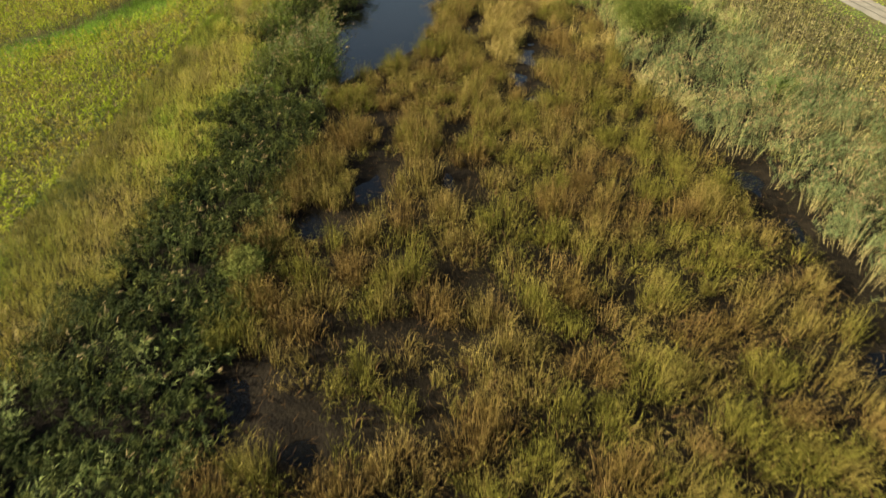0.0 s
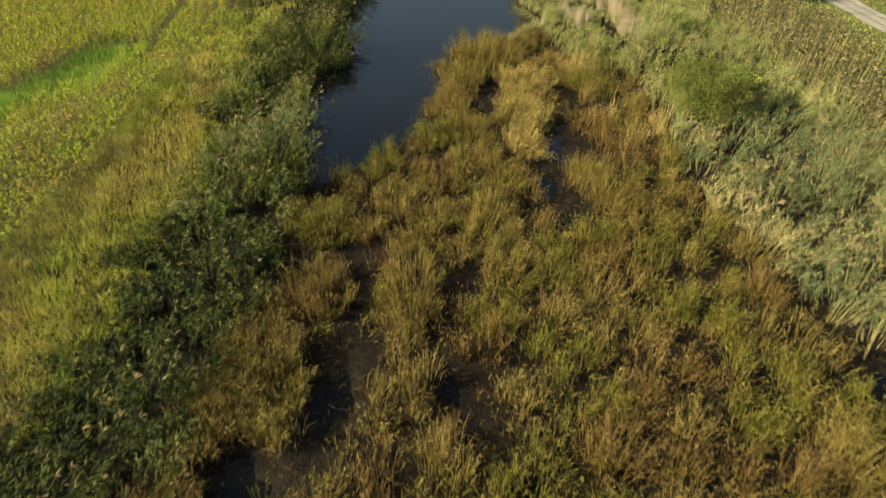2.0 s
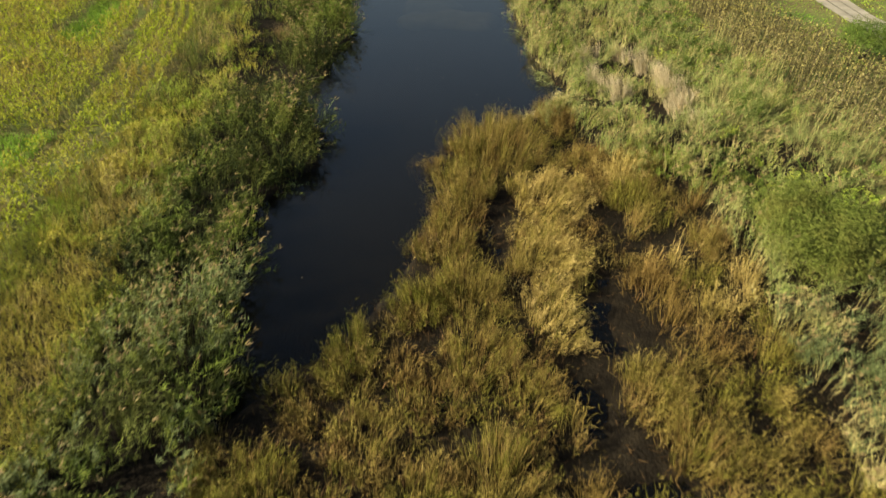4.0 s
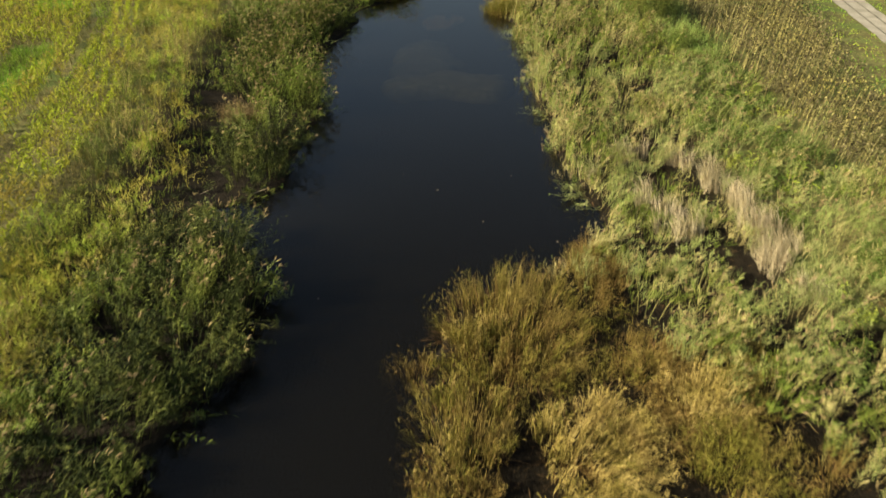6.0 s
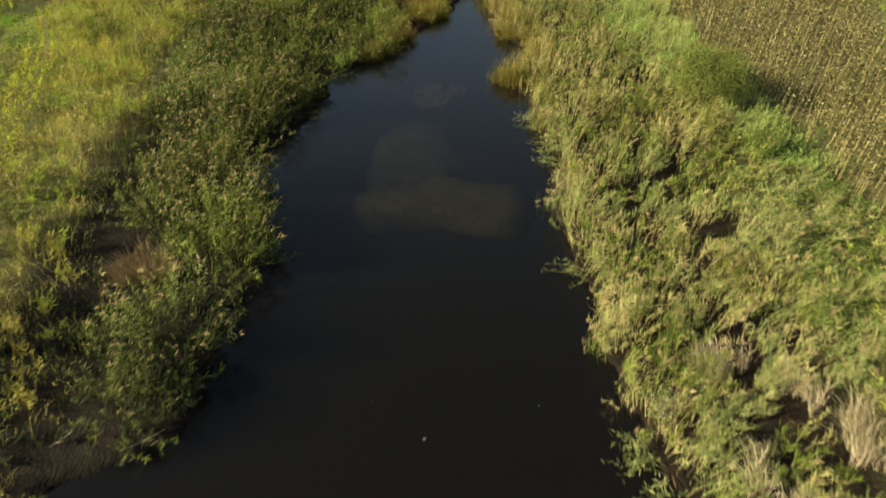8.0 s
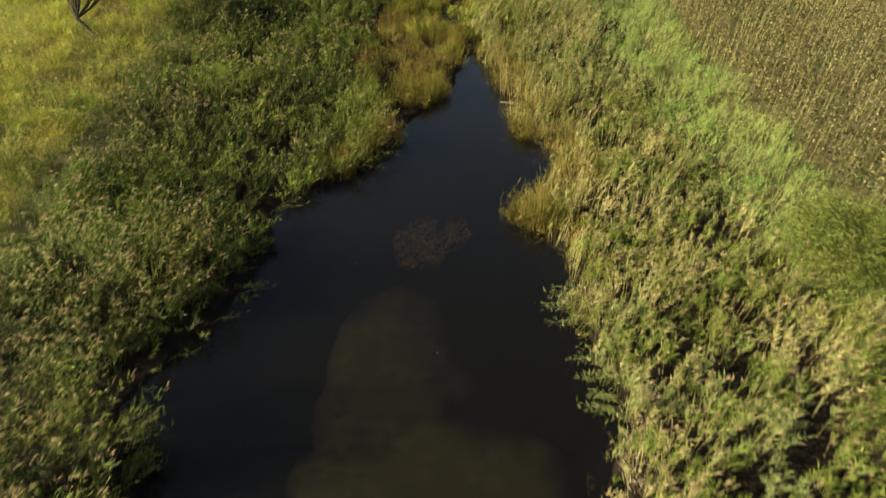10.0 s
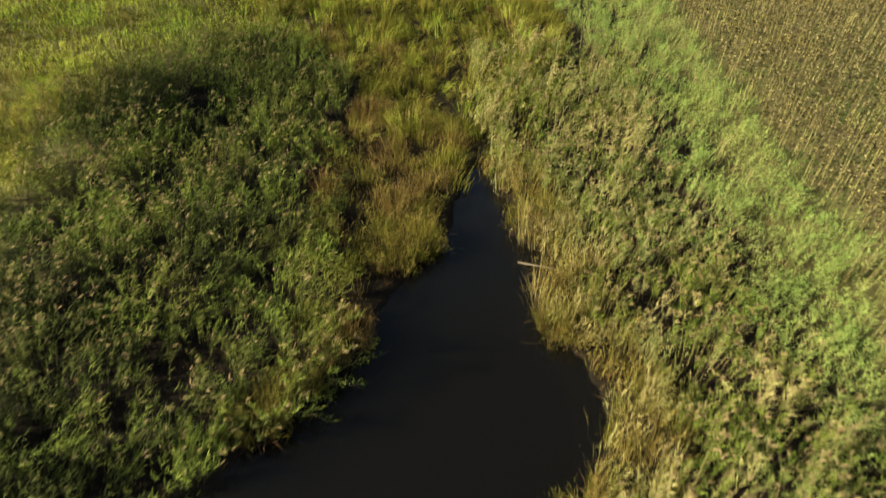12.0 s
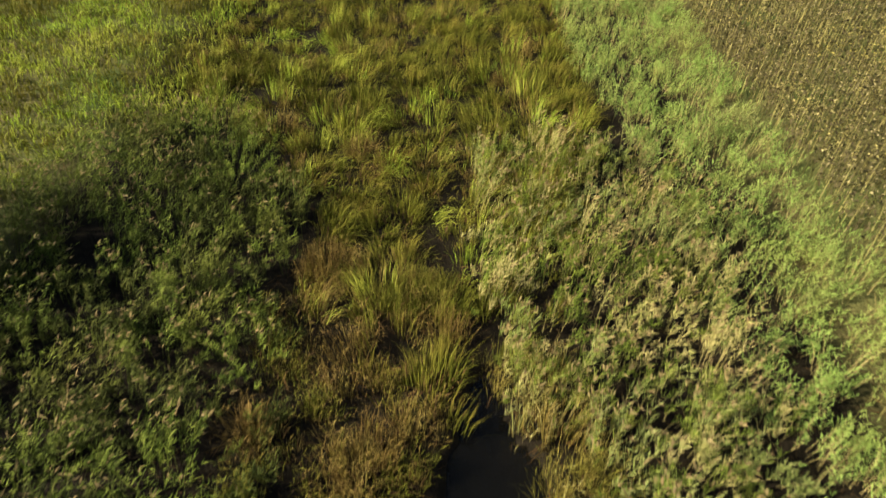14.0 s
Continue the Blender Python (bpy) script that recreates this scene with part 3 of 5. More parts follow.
def cattail_bed(keep, box, per_m2, tall, mats, name, label, each=13, comb=1.0, rough=1.0, size=1.8, split=False, fan=0.4, tips=2, tip=0.24, stray=1.0, broad=1.0):
    """Bulrush leaves in tufts, heaped in clumps: height and lean drift as wind has combed them. mats: (material, share). split: each clump a thing."""
    c, p, who = tufts(*box, per_m2, each, lambda x, y: keep(x, y) * (mounds(x, y, size, 3)[2] > 0.25), 0.19)
    ox, oy, top, num = mounds(c[:, 0], c[:, 1], size, 3)
    t, k = len(c), len(p)
    lump = fnoise(c[:, 0], c[:, 1], 2.4, 51)
    high = tall * (0.5 + 0.35 * lump + 0.35 * num) * (0.2 + 0.88 * top) * (1 + rough * rng.uniform(-0.35, 0.15, t))
    high = np.where(among_clumps(c[:, 0], c[:, 1]) & (c[:, 1] < 66), 0.55 * high, high)
    a = 2 * np.pi * (0.11 + 0.5 * (vnoise(c[:, 0], c[:, 1], 5.0, 71) - 0.5)) + rng.normal(0, 0.8 * stray, t)
    far = comb * (0.1 + 0.7 * vnoise(c[:, 0], c[:, 1], 3.3, 81)) * rng.uniform(0.3, 1.3, t) * np.where(c[:, 1] < 66, np.clip(0.3 + c[:, 0] / 9, 0.25, 1.1), 1)
    aim = np.stack([np.cos(a), np.sin(a)], 1) * (far * high * 0.45)[:, None] + np.stack([ox, oy], 1) * (fan / size * high)[:, None]
    h = high[who] * rng.uniform(0.4, 1.1, k)
    lean = aim[who] * rng.uniform(0.5, 1.3, k)[:, None] + (p - c[who])[:, :2] * 0.9 + rng.normal(0, 0.12 * stray, (k, 2)) * h[:, None]
    wide = rng.uniform(0.013, 0.023, k) * broad

    def fill(heap, s, off):
        """The blades of one choice, and the bent leaf tips that they carry."""
        heap.blades(p[s] - off, h[s] * 0.85, wide[s], lean[s])
        if not tips:
            return
        i = np.repeat(np.flatnonzero(s), tips)
        f = rng.uniform(0.5, 0.95, len(i))
        root = p[i] - off
        root[:, :2] += lean[i] * (f ** 1.8)[:, None]
        root[:, 2] += h[i] * f * 0.95
        heap.leaves(root, dirs(len(i), 1.1 if tips > 1 else 1.8, 0.6, WIND, 0.45), rng.uniform(0.6, 1.4, len(i)) * tip, rng.uniform(0.014, 0.024, len(i)), rng.uniform(0.0, 0.5, len(i)))

    dead = rng.random(k) < 0.1
    if split:
        kind = np.digitize(num * 13 % 1, np.cumsum([s for _, s in mats])[:-1])[who]
        for one in np.unique(num):
            s = num[who] == one
            if s.sum() < 50:
                continue
            mt = mats[int(kind[s][0])][0]
            foot = p[s].mean(0)
            ob = thing(name, CLUMP_LABELS[mt.name], "bulrush clump", "bulrush clumps in the marsh", at=foot)
            heap = Heap()
            fill(heap, s, foot)
            part("leaves", heap.mesh("leaves", mt), ob)
            q = p[s & dead] - foot
            if len(q):
                heap = Heap()
                heap.blades(q, rng.uniform(0.3, 0.8, len(q)), rng.uniform(0.04, 0.07, len(q)), rng.normal(0, 0.45, (len(q), 2)))
                part("dead_leaves", heap.mesh("dead_leaves", M_DEAD), ob, "brown collapsed leaves")
        return
    tone = 0.3 * vnoise(c[:, 0], c[:, 1], 2.6, 61) + 0.45 * num + 0.25 * rng.random(t)
    which = np.digitize(tone, np.quantile(tone, np.cumsum([s for _, s in mats])[:-1]))[who]
    bed = thing(name, label, "bulrushes", kind="stuff")
    for i, (mt, _) in enumerate(mats):
        s = which == i
        heap = Heap()
        fill(heap, s, 0.0)
        part("leaves", heap.mesh("leaves", mt), bed, kind="stuff")
    heap = Heap()
    q = p[dead]
    heap.blades(q, rng.uniform(0.3, 0.8, len(q)), rng.uniform(0.04, 0.07, len(q)), rng.normal(0, 0.45, (len(q), 2)))
    part("dead_leaves", heap.mesh("dead_leaves", M_DEAD), bed, "brown collapsed leaves", kind="stuff")


def reed_belt(keep, box, per_m2, tall, mats, name, label, plumes=0.35, n_leaves=8, width=0.034, slope=None, each=5, rough=1.0, length=0.42, pull=0.9, category="reeds", size=2.3, crease=0.08, rise=0.95, lumpy=1.0, low=0.3, stem_mat=M_STEM):
    """Leafy canes in tufts. slope(x, y): the belt's height against tall. mats: (material, share)."""
    def canopy(x, y):
        ox, oy, top, num = mounds(x, y, size, 7)
        round_top = top * (1 - 0.55 * np.minimum(1, (ox ** 2 + oy ** 2) / (0.45 * size ** 2)))
        high = tall * (0.45 + 0.35 * fnoise(x, y, 2.6, 91) + 0.45 * num) * (1 - 0.8 * lumpy + 0.95 * lumpy * round_top)
        return high * slope(x, y) if slope else high

    c, p, who = tufts(*box, per_m2, each, lambda x, y: keep(x, y) * (mounds(x, y, size, 7)[2] > crease), 0.17)
    ox, oy, top, num = mounds(c[:, 0], c[:, 1], size, 7)
    t, k = len(c), len(p)
    high = canopy(c[:, 0], c[:, 1]) * (1 + rough * rng.uniform(-0.25, 0.15, t))
    aim = np.array(WIND) * (0.1 + 0.3 * vnoise(c[:, 0], c[:, 1], 4, 95))[:, None] * high[:, None] + rng.normal(0, 0.14, (t, 2)) + np.stack([ox, oy], 1) * (0.6 / size * high)[:, None]
    if slope:
        fall = np.stack([canopy(c[:, 0] + 0.7, c[:, 1]) - canopy(c[:, 0] - 0.7, c[:, 1]), canopy(c[:, 0], c[:, 1] + 0.7) - canopy(c[:, 0], c[:, 1] - 0.7)], 1)
        aim -= np.clip(0.35 * fall, -0.8, 0.8)
    h = high[who] * rng.uniform(0.75, 1.08, k)
    lean = aim[who] + (p - c[who])[:, :2] * 0.8 + rng.normal(0, 0.07, (k, 2))
    tone = 0.3 * vnoise(c[:, 0], c[:, 1], 3.5, 97) + 0.45 * (num * 7 % 1) + 0.25 * rng.random(t)
    which = np.digitize(tone, np.quantile(tone, np.cumsum([s for _, s in mats])[:-1]))[who]
    belt = thing(name, label, category, kind="stuff")
    stems, tops = Heap(), Heap()
    stems.blades(p, h, np.full(k, 0.022), lean)
    part("stems", stems.mesh("stems", stem_mat), belt, "slender stems", kind="stuff")
    for i, (mt, _) in enumerate(mats):
        s = which == i
        n = int(s.sum())
        leaves = Heap()
        for j in range(n_leaves):
            f = np.clip(low + (1 - low) * ((j + rng.random(n)) / n_leaves) ** 0.8, 0, 0.98)
            root = p[s].copy()
            root[:, :2] += lean[s] * (f ** 1.8)[:, None]
            root[:, 2] += h[s] * f * 0.97
            leaves.leaves(root, dirs(n, rise, 0.35, WIND, pull), rng.uniform(0.6, 1.2, n) * length, rng.uniform(0.7, 1.2, n) * width, rng.uniform(0.05, 0.5, n) * (0.95 / rise))
        part("leaves", leaves.mesh("leaves", mt), belt, kind="stuff")
    s = rng.random(k) < plumes * 1.2 * vnoise(p[:, 0], p[:, 1], 3.5, 99) * np.clip(high[who] / high.mean(), 0, 1.7) ** 2
    tip = p[s].copy()
    tip[:, :2] += lean[s]
    tip[:, 2] += h[s] * 0.96
    if s.any():
        for i in range(3):
            tops.leaves(tip + rng.normal(0, 0.03, tip.shape), dirs(len(tip), 1.3, 0.3, WIND, 1.0), rng.uniform(0.22, 0.4, len(tip)), rng.uniform(0.035, 0.07, len(tip)), rng.uniform(0.1, 0.5, len(tip)))
        part("plumes", tops.mesh("plumes", M_PLUME), belt, "buff feathery seed plumes", kind="stuff")
    return belt


def grass_field(keep, box, per_m2, tall, mats, name, label, width=0.03, size=1.5, category="grass"):
    """Grass and herbs in soft cushions. mats: (material, share)."""
    p = sow(*box, per_m2, lambda x, y: keep(x, y) * (mounds(x, y, size, 11)[2] > 0.04))
    k = len(p)
    ox, oy, top, num = mounds(p[:, 0], p[:, 1], size, 11)
    h = tall * (0.3 + 0.55 * fnoise(p[:, 0], p[:, 1], 2.2, 101) + 0.4 * num) * (0.68 + 0.32 * top) * rng.uniform(0.55, 1.1, k)
    lean = np.array(WIND) * (0.25 * h)[:, None] + rng.normal(0, 0.45, (k, 2)) * h[:, None] + np.stack([ox, oy], 1) * (0.25 / size * h)[:, None]
    tone = 0.45 * vnoise(p[:, 0], p[:, 1], 4.0, 107) + 0.15 * (num * 5 % 1) + 0.4 * rng.random(k)
    which = np.digitize(tone, np.quantile(tone, np.cumsum([s for _, s in mats])[:-1]))
    sward = thing(name, label, category, kind="stuff")
    for i, (mt, _) in enumerate(mats):
        s = which == i
        heap = Heap()
        heap.blades(p[s], h[s], rng.uniform(0.6, 1.3, int(s.sum())) * width, lean[s])
        part("blades", heap.mesh("blades", mt), sward, kind="stuff")
    return sward


def maize_field():
    rows_x = np.arange(-66, -20, 0.85)
    xs_, ys_ = [], []
    for r in rows_x:
        y = np.arange(5, 125, 0.24) + rng.normal(0, 0.05, 500)
        xs_.append(maize_edge(y) + 20 + r + rng.normal(0, 0.06, 500))
        ys_.append(y)
    x, y = np.concatenate(xs_), np.concatenate(ys_)
    on = (x < maize_edge(y)) & ~lane(x, y) & ~weedy(x, y) & (x > -48) & (rng.random(len(x)) < 0.7 + 0.5 * vnoise(x, y, 2.5, 111))
    x, y = x[on], y[on]
    p = np.stack([x, y, ground_height(x, y)], 1)
    k = len(p)
    h = 1.55 * (0.75 + 0.4 * fnoise(x, y, 5, 113)) * rng.uniform(0.85, 1.1, k) * (0.58 + 0.42 * np.clip((maize_edge(y) - x) / 4.5, 0, 1))
    field = thing("maize_field", "ripening yellow-green maize standing in rows", "maize", kind="stuff")
    st, lv, tas = Heap(), Heap(), Heap()
    st.blades(p, h, np.full(k, 0.035), rng.normal(0, 0.08, (k, 2)))
    for i in range(8):
        f = 0.25 + 0.72 * (i + rng.random(k)) / 8
        root = p.copy()
        root[:, 2] += h * f
        lv.leaves(root, dirs(k, 1.5, 0.4, WIND, 0.25), rng.uniform(0.45, 0.8, k) * (1.15 - 0.4 * f), rng.uniform(0.05, 0.08, k), rng.uniform(0.1, 0.7, k))
    tip = p.copy()
    tip[:, 2] += h * 0.97
    for i in range(2):
        tas.leaves(tip, dirs(k, 1.6, 0.3), rng.uniform(0.18, 0.34, k), np.full(k, 0.045), rng.uniform(0, 0.3, k))
    part("stalks", st.mesh("stalks", M_STEM), field, kind="stuff")
    part("leaves", lv.mesh("leaves", M_MAIZE), field, kind="stuff")
    part("tassels", tas.mesh("tassels", M_PLUME), field, "dry buff tassels", kind="stuff")


def sunflower_field():
    xs_, ys_ = [], []
    y0 = np.arange(8, 168, 0.24)
    for r in np.arange(0, 40, 0.7):
        y = y0 + rng.normal(0, 0.06, len(y0))
        xs_.append(sunflower_west(y) + r + rng.normal(0, 0.07, len(y0)))
        ys_.append(y)
    x, y = np.concatenate(xs_), np.concatenate(ys_)
    on = (x < sunflower_east(y)) & (x < 46) & (rng.random(len(x)) < 0.92)
    x, y = x[on], y[on]
    k = len(x)
    p = np.stack([x, y, ground_height(x, y)], 1)
    h = 1.75 * (0.85 + 0.3 * fnoise(x, y, 4, 121)) * rng.uniform(0.85, 1.1, k)
    lean = rng.normal(0, 0.06, (k, 2)) + np.array(WIND) * 0.08
    field = thing("sunflower_field", "ripe dried sunflowers with drooping heads on buff stalks", "sunflowers", kind="stuff")
    st, lv = Heap(), Heap()
    st.blades(p, h, np.full(k, 0.034), lean, turn=rng.uniform(-0.6, 0.6, k))
    part("stalks", st.mesh("stalks", M_SUNSTEM), field, kind="stuff")
    for i in range(4):
        f = 0.3 + 0.6 * (i + rng.random(k)) / 4
        root = p.copy()
        root[:, :2] += lean * (f ** 1.8)[:, None]
        root[:, 2] += h * f
        lv.leaves(root, dirs(k, 0.1, 0.3), rng.uniform(0.16, 0.3, k), rng.uniform(0.06, 0.13, k), rng.uniform(0.5, 1.1, k))
    part("leaves", lv.mesh("leaves", M_SUNLEAF), field, "shrivelled brown leaves", kind="stuff")
    # each head: a nodding six-sided disc with a raised back
    c = p.copy()
    c[:, :2] += lean + np.array(WIND) * 0.06
    c[:, 2] += h * 0.95
    w = dirs(k, 0.45, 0.35, WIND, 0.6)
    u = np.cross(w, np.array([0.3, 0.1, 1.0]))
    u /= np.linalg.norm(u, axis=1)[:, None]
    v = np.cross(w, u)
    r = rng.uniform(0.04, 0.07, k)[:, None]
    ring = [c + (u * math.cos(a) + v * math.sin(a)) * r for a in np.arange(6) * math.pi / 3]
    verts = np.stack([c + w * 0.045] + ring + [c - w * 0.02], 1)
    i0 = np.arange(k)[:, None] * 8
    tri = np.concatenate([i0 + np.array([0, 1 + j, 1 + (j + 1) % 6]) for j in range(6)] + [i0 + np.array([7, 1 + (j + 1) % 6, 1 + j]) for j in range(0, 6, 3)])
    part("heads", raw_mesh("heads", verts, np.zeros((0, 4)), tri, M_SUNHEAD), field, "pale buff seed heads", kind="stuff")


def leafy_crown(heap, centre, radii, clumps, leaves_each, length, width, seed_r=0.35):
    """Many small leaves in clumps over an uneven dome."""
    d = dirs(clumps, 0.35, 0.6)
    c = np.array(centre) + d * np.array(radii) * rng.uniform(0.45, 1.0, clumps)[:, None]
    root = np.repeat(c, leaves_each, 0) + rng.normal(0, seed_r * 0.5, (clumps * leaves_each, 3))
    k = len(root)
    heap.leaves(root, dirs(k, 0.25, 0.5), rng.uniform(0.6, 1.3, k) * length, rng.uniform(0.7, 1.2, k) * width, rng.uniform(0, 0.6, k))


def limb(heap_v, heap_q, a, b, r0, r1, sides=7, bend=0.0):
    """A tapered, bent limb from a to b, appended as a ring mesh."""
    a, b = np.array(a, float), np.array(b, float)
    n0 = sum(len(v) for v in heap_v)
    axis = (b - a) / np.linalg.norm(b - a)
    u = np.cross(axis, [0.31, 0.52, 0.8])
    u /= np.linalg.norm(u)
    w = np.cross(axis, u)
    rings = []
    for s in np.linspace(0, 1, 5):
        c = a + (b - a) * s + u * bend * math.sin(s * math.pi)
        r = r0 + (r1 - r0) * s
        rings += [c + (u * math.cos(t) + w * math.sin(t)) * r for t in np.arange(sides) * 2 * math.pi / sides]
    heap_v.append(np.array(rings))
    for i in range(4):
        for j in range(sides):
            heap_q.append([n0 + i * sides + j, n0 + i * sides + (j + 1) % sides, n0 + (i + 1) * sides + (j + 1) % sides, n0 + (i + 1) * sides + j])


def shrub(x, y, rx, ry, h, mat, label, name="willow_shrub"):
    z = float(ground_height(x, y))
    ob = thing(name, label, "shrub", at=(x, y, z))
    v, q = [], []
    for i in range(9):
        a = i * 0.7 + rng.uniform(0, 0.5)
        limb(v, q, (0.1 * math.cos(a), 0.1 * math.sin(a), 0), (rx * 0.6 * math.cos(a), ry * 0.6 * math.sin(a), h * rng.uniform(0.55, 0.85)), 0.035, 0.01, 5, 0.12)
    part("branches", raw_mesh("branches", np.concatenate(v), q, np.zeros((0, 3)), M_BARK), ob, "thin grey branches")
    heap = Heap()
    leafy_crown(heap, (0, 0, h * 0.5), (rx, ry, h * 0.5), int(130 * rx * ry), 19, 0.18, 0.038)
    part("crown", heap.mesh("crown", mat), ob)
    return ob


def near_water(x, y):
    return "at the water edge" if x - float(east_shore(np.array([float(y)]))[0]) < 2.6 and y < 66 or y > 98 else "rooted in dark mud"


def fan_clump(x, y, rx, ry, h, kind, comb=(0.12, 0.05)):
    """One bulrush clump that fans out of its foot: tufts of upright leaves, tallest in the middle, with dead leaves below."""
    tone, mats = FAN_KINDS[kind]
    rx, ry = rx * 1.14, ry * 1.14
    z = float(ground_height(x, y))
    size = "small" if rx * ry < 1.3 else "broad" if rx * ry > 3.4 else "rounded"
    ob = thing("cattail_clump", f"{size} {tone} bulrush clump {near_water(x, y)}", "bulrush clump", "bulrush clumps in the marsh", at=(x, y, z))
    t = int(15 * math.pi * rx * ry * 0.64) + 6
    a, d = rng.uniform(0, 2 * np.pi, t), np.sqrt(rng.random(t))
    edge = 0.68 + 0.36 * vnoise(x + 1.4 * np.cos(a), y + 1.4 * np.sin(a), 0.8, 501)
    tx, ty = d * edge * rx * np.cos(a), d * edge * ry * np.sin(a)
    crease = np.clip((fnoise(x + tx, y + ty, 0.9, 503) - 0.3) * 3.2, 0.25, 1.0)
    high = h * (1.05 - 0.4 * d ** 2) * (0.55 + 0.5 * crease) * rng.uniform(0.8, 1.1, t)
    which = rng.choice(len(mats), t, p=[share for _, share in mats])
    who = np.repeat(np.arange(t), rng.integers(7, 13, t))
    k = len(who)
    base = np.stack([tx[who], ty[who], np.zeros(k)], 1)
    base[:, :2] += rng.normal(0, 0.1, (k, 2))
    base[:, 2] = ground_height(x + base[:, 0], y + base[:, 1]) - z - 0.05
    hh = high[who] * rng.uniform(0.45, 1.1, k)
    out = np.stack([base[:, 0] / rx, base[:, 1] / ry], 1) * (0.5 * hh)[:, None] + np.array(comb) * hh[:, None] + rng.normal(0, 0.11, (k, 2)) * hh[:, None]
    for i, (mt, _) in enumerate(mats):
        s = which[who] == i
        if not s.any():
            continue
        heap, n = Heap(), int(s.sum())
        heap.blades(base[s], hh[s] * 0.9, rng.uniform(0.013, 0.023, n), out[s])
        for _ in range(2):
            f = rng.uniform(0.5, 0.97, n)
            root = base[s] + np.concatenate([out[s] * (f ** 1.8)[:, None], (hh[s] * f * 0.95)[:, None]], 1)
            heap.leaves(root, dirs(n, 1.3, 0.6, comb, 1.5), rng.uniform(0.14, 0.36, n), rng.uniform(0.013, 0.022, n), rng.uniform(0.0, 0.4, n))
        part("leaves", heap.mesh("leaves", mt), ob)
    heap = Heap()
    n = int(14 * math.pi * rx * ry)
    a, d = rng.uniform(0, 2 * np.pi, n), rng.uniform(0.45, 1.0, n)
    foot = np.stack([d * np.cos(a) * 0.8 * rx, d * np.sin(a) * 0.8 * ry, np.zeros(n)], 1)
    foot[:, 2] = ground_height(x + foot[:, 0], y + foot[:, 1]) - z - 0.05
    heap.blades(foot, rng.uniform(0.25, 0.7, n), rng.uniform(0.03, 0.05, n), foot[:, :2] * 0.35 + rng.normal(0, 0.25, (n, 2)))
    part("dead_leaves", heap.mesh("dead_leaves", M_DEAD), ob, "brown collapsed leaves")
    return ob


FAN_KINDS = {"rust": ("rusty brown", ((M_CATTAIL_RUST, 0.72), (M_CATTAIL, 0.28))),
             "olive": ("olive and straw", ((M_CATTAIL, 0.5), (M_CATTAIL_GREEN, 0.32), (M_CATTAIL_RUST, 0.18))),
             "green": ("yellow-green", ((M_CATTAIL_GREEN, 0.62), (M_SEDGE, 0.26), (M_CATTAIL_RUST, 0.12))),
             "pale": ("pale straw", ((M_CATTAIL_PALE, 0.45), (M_CATTAIL, 0.4), (M_CATTAIL_GREEN, 0.15)))}


# where each kind grows
def gaps_open(x, y):
    return (np.where(y < 22, inside(x, y, GAPS, 0.9), inside(x, y, GAPS, 1.2)) < 0.05 + 0.2 * vnoise(x, y, 0.7, 131)) & (inside(x, y, POOLS) < 0.03)


def among_clumps(x, y):
    """True in the part of the marsh where the bulrushes stand in single clumps."""
    return ((y > 30.5) & (x < 4.8)) | ((y > 43.5) & (x < 9.6))


def keep_cattail(x, y):
    e = np.interp(y, [0, 16, 20, 22, 27, 33, 40, 49, 56, 58, 63], [16.4, 17.6, 17.8, 16.6, 16.2, 15.6, 13.6, 14.2, 13.6, 9.5, 8.8]) + 1.6 * (vnoise(x, y, 2.5, 133) - 0.5)
    d = 0.45 + 1.3 * np.clip(fnoise(x, y, 1.8, 135) - 0.25, 0, 0.5)
    loose = 0.22 * np.clip((y - 31) / 3, 0, 1) * np.clip((5 - x) / 4, 0, 1) * (y < 50)
    d = d * np.where(among_clumps(x, y), 0.6, 1.0)
    return d * (x > east_shore(y) + 0.1) * (x < e) * (y < 64.5) * gaps_open(x, y) * (mounds(x, y, 2.15, 3)[2] > 0.34 + loose)


def keep_swamp(x, y):
    e = np.interp(y, [119, 125, 135, 146, 170], [3, 7, 9.5, 10.5, 11])
    d = 0.5 + 1.3 * np.clip(fnoise(x, y, 2.0, 137) - 0.25, 0, 0.5)
    w = np.interp(y, [118, 121, 124, 131, 135, 139, 142], [2.2, -2, -4.8, -6, -9, -13, -16])
    return d * (x < e) * (x > w) * gaps_open(x, y) * (ground_height(x, y) > -0.02)


def keep_reed_west(x, y):
    d = np.clip(0.4 + 1.3 * fnoise(x, y, 2.2, 139), 0, 1)
    tip = np.interp(y, [95, 100, 108, 114, 122, 131, 135, 139], [99, 99, -3.4, -4, -4.6, -5.6, -9, -12.5]) + 1.2 * (vnoise(x, y, 1.6, 431) - 0.5)
    return d * (x < west_shore(y) + 0.9 * vnoise(x, y, 1.3, 401) - 0.3 - 0.6 * (y > 96)) * np.where((y < 97) & (y > 42) & (tussock(x, y) < 0.3), 0.05, 1.0) * (x > reed_west_edge(y)) * (x < tip) * (y < 138.5) * (inside(x, y, FAN) < 0.25) * (inside(x, y, HOLLOWS, 0.95) < 0.12)


# stretches of the west bank whose reeds take the colour with painted shade
def shaded_part(x, y):
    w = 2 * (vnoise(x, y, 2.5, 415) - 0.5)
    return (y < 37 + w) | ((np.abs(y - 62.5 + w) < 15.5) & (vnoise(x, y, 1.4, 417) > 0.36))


def far_part(x, y):
    return y + 7 * (vnoise(x, y, 3.0, 411) - 0.5) + 0.5 * (x + 12) > 103


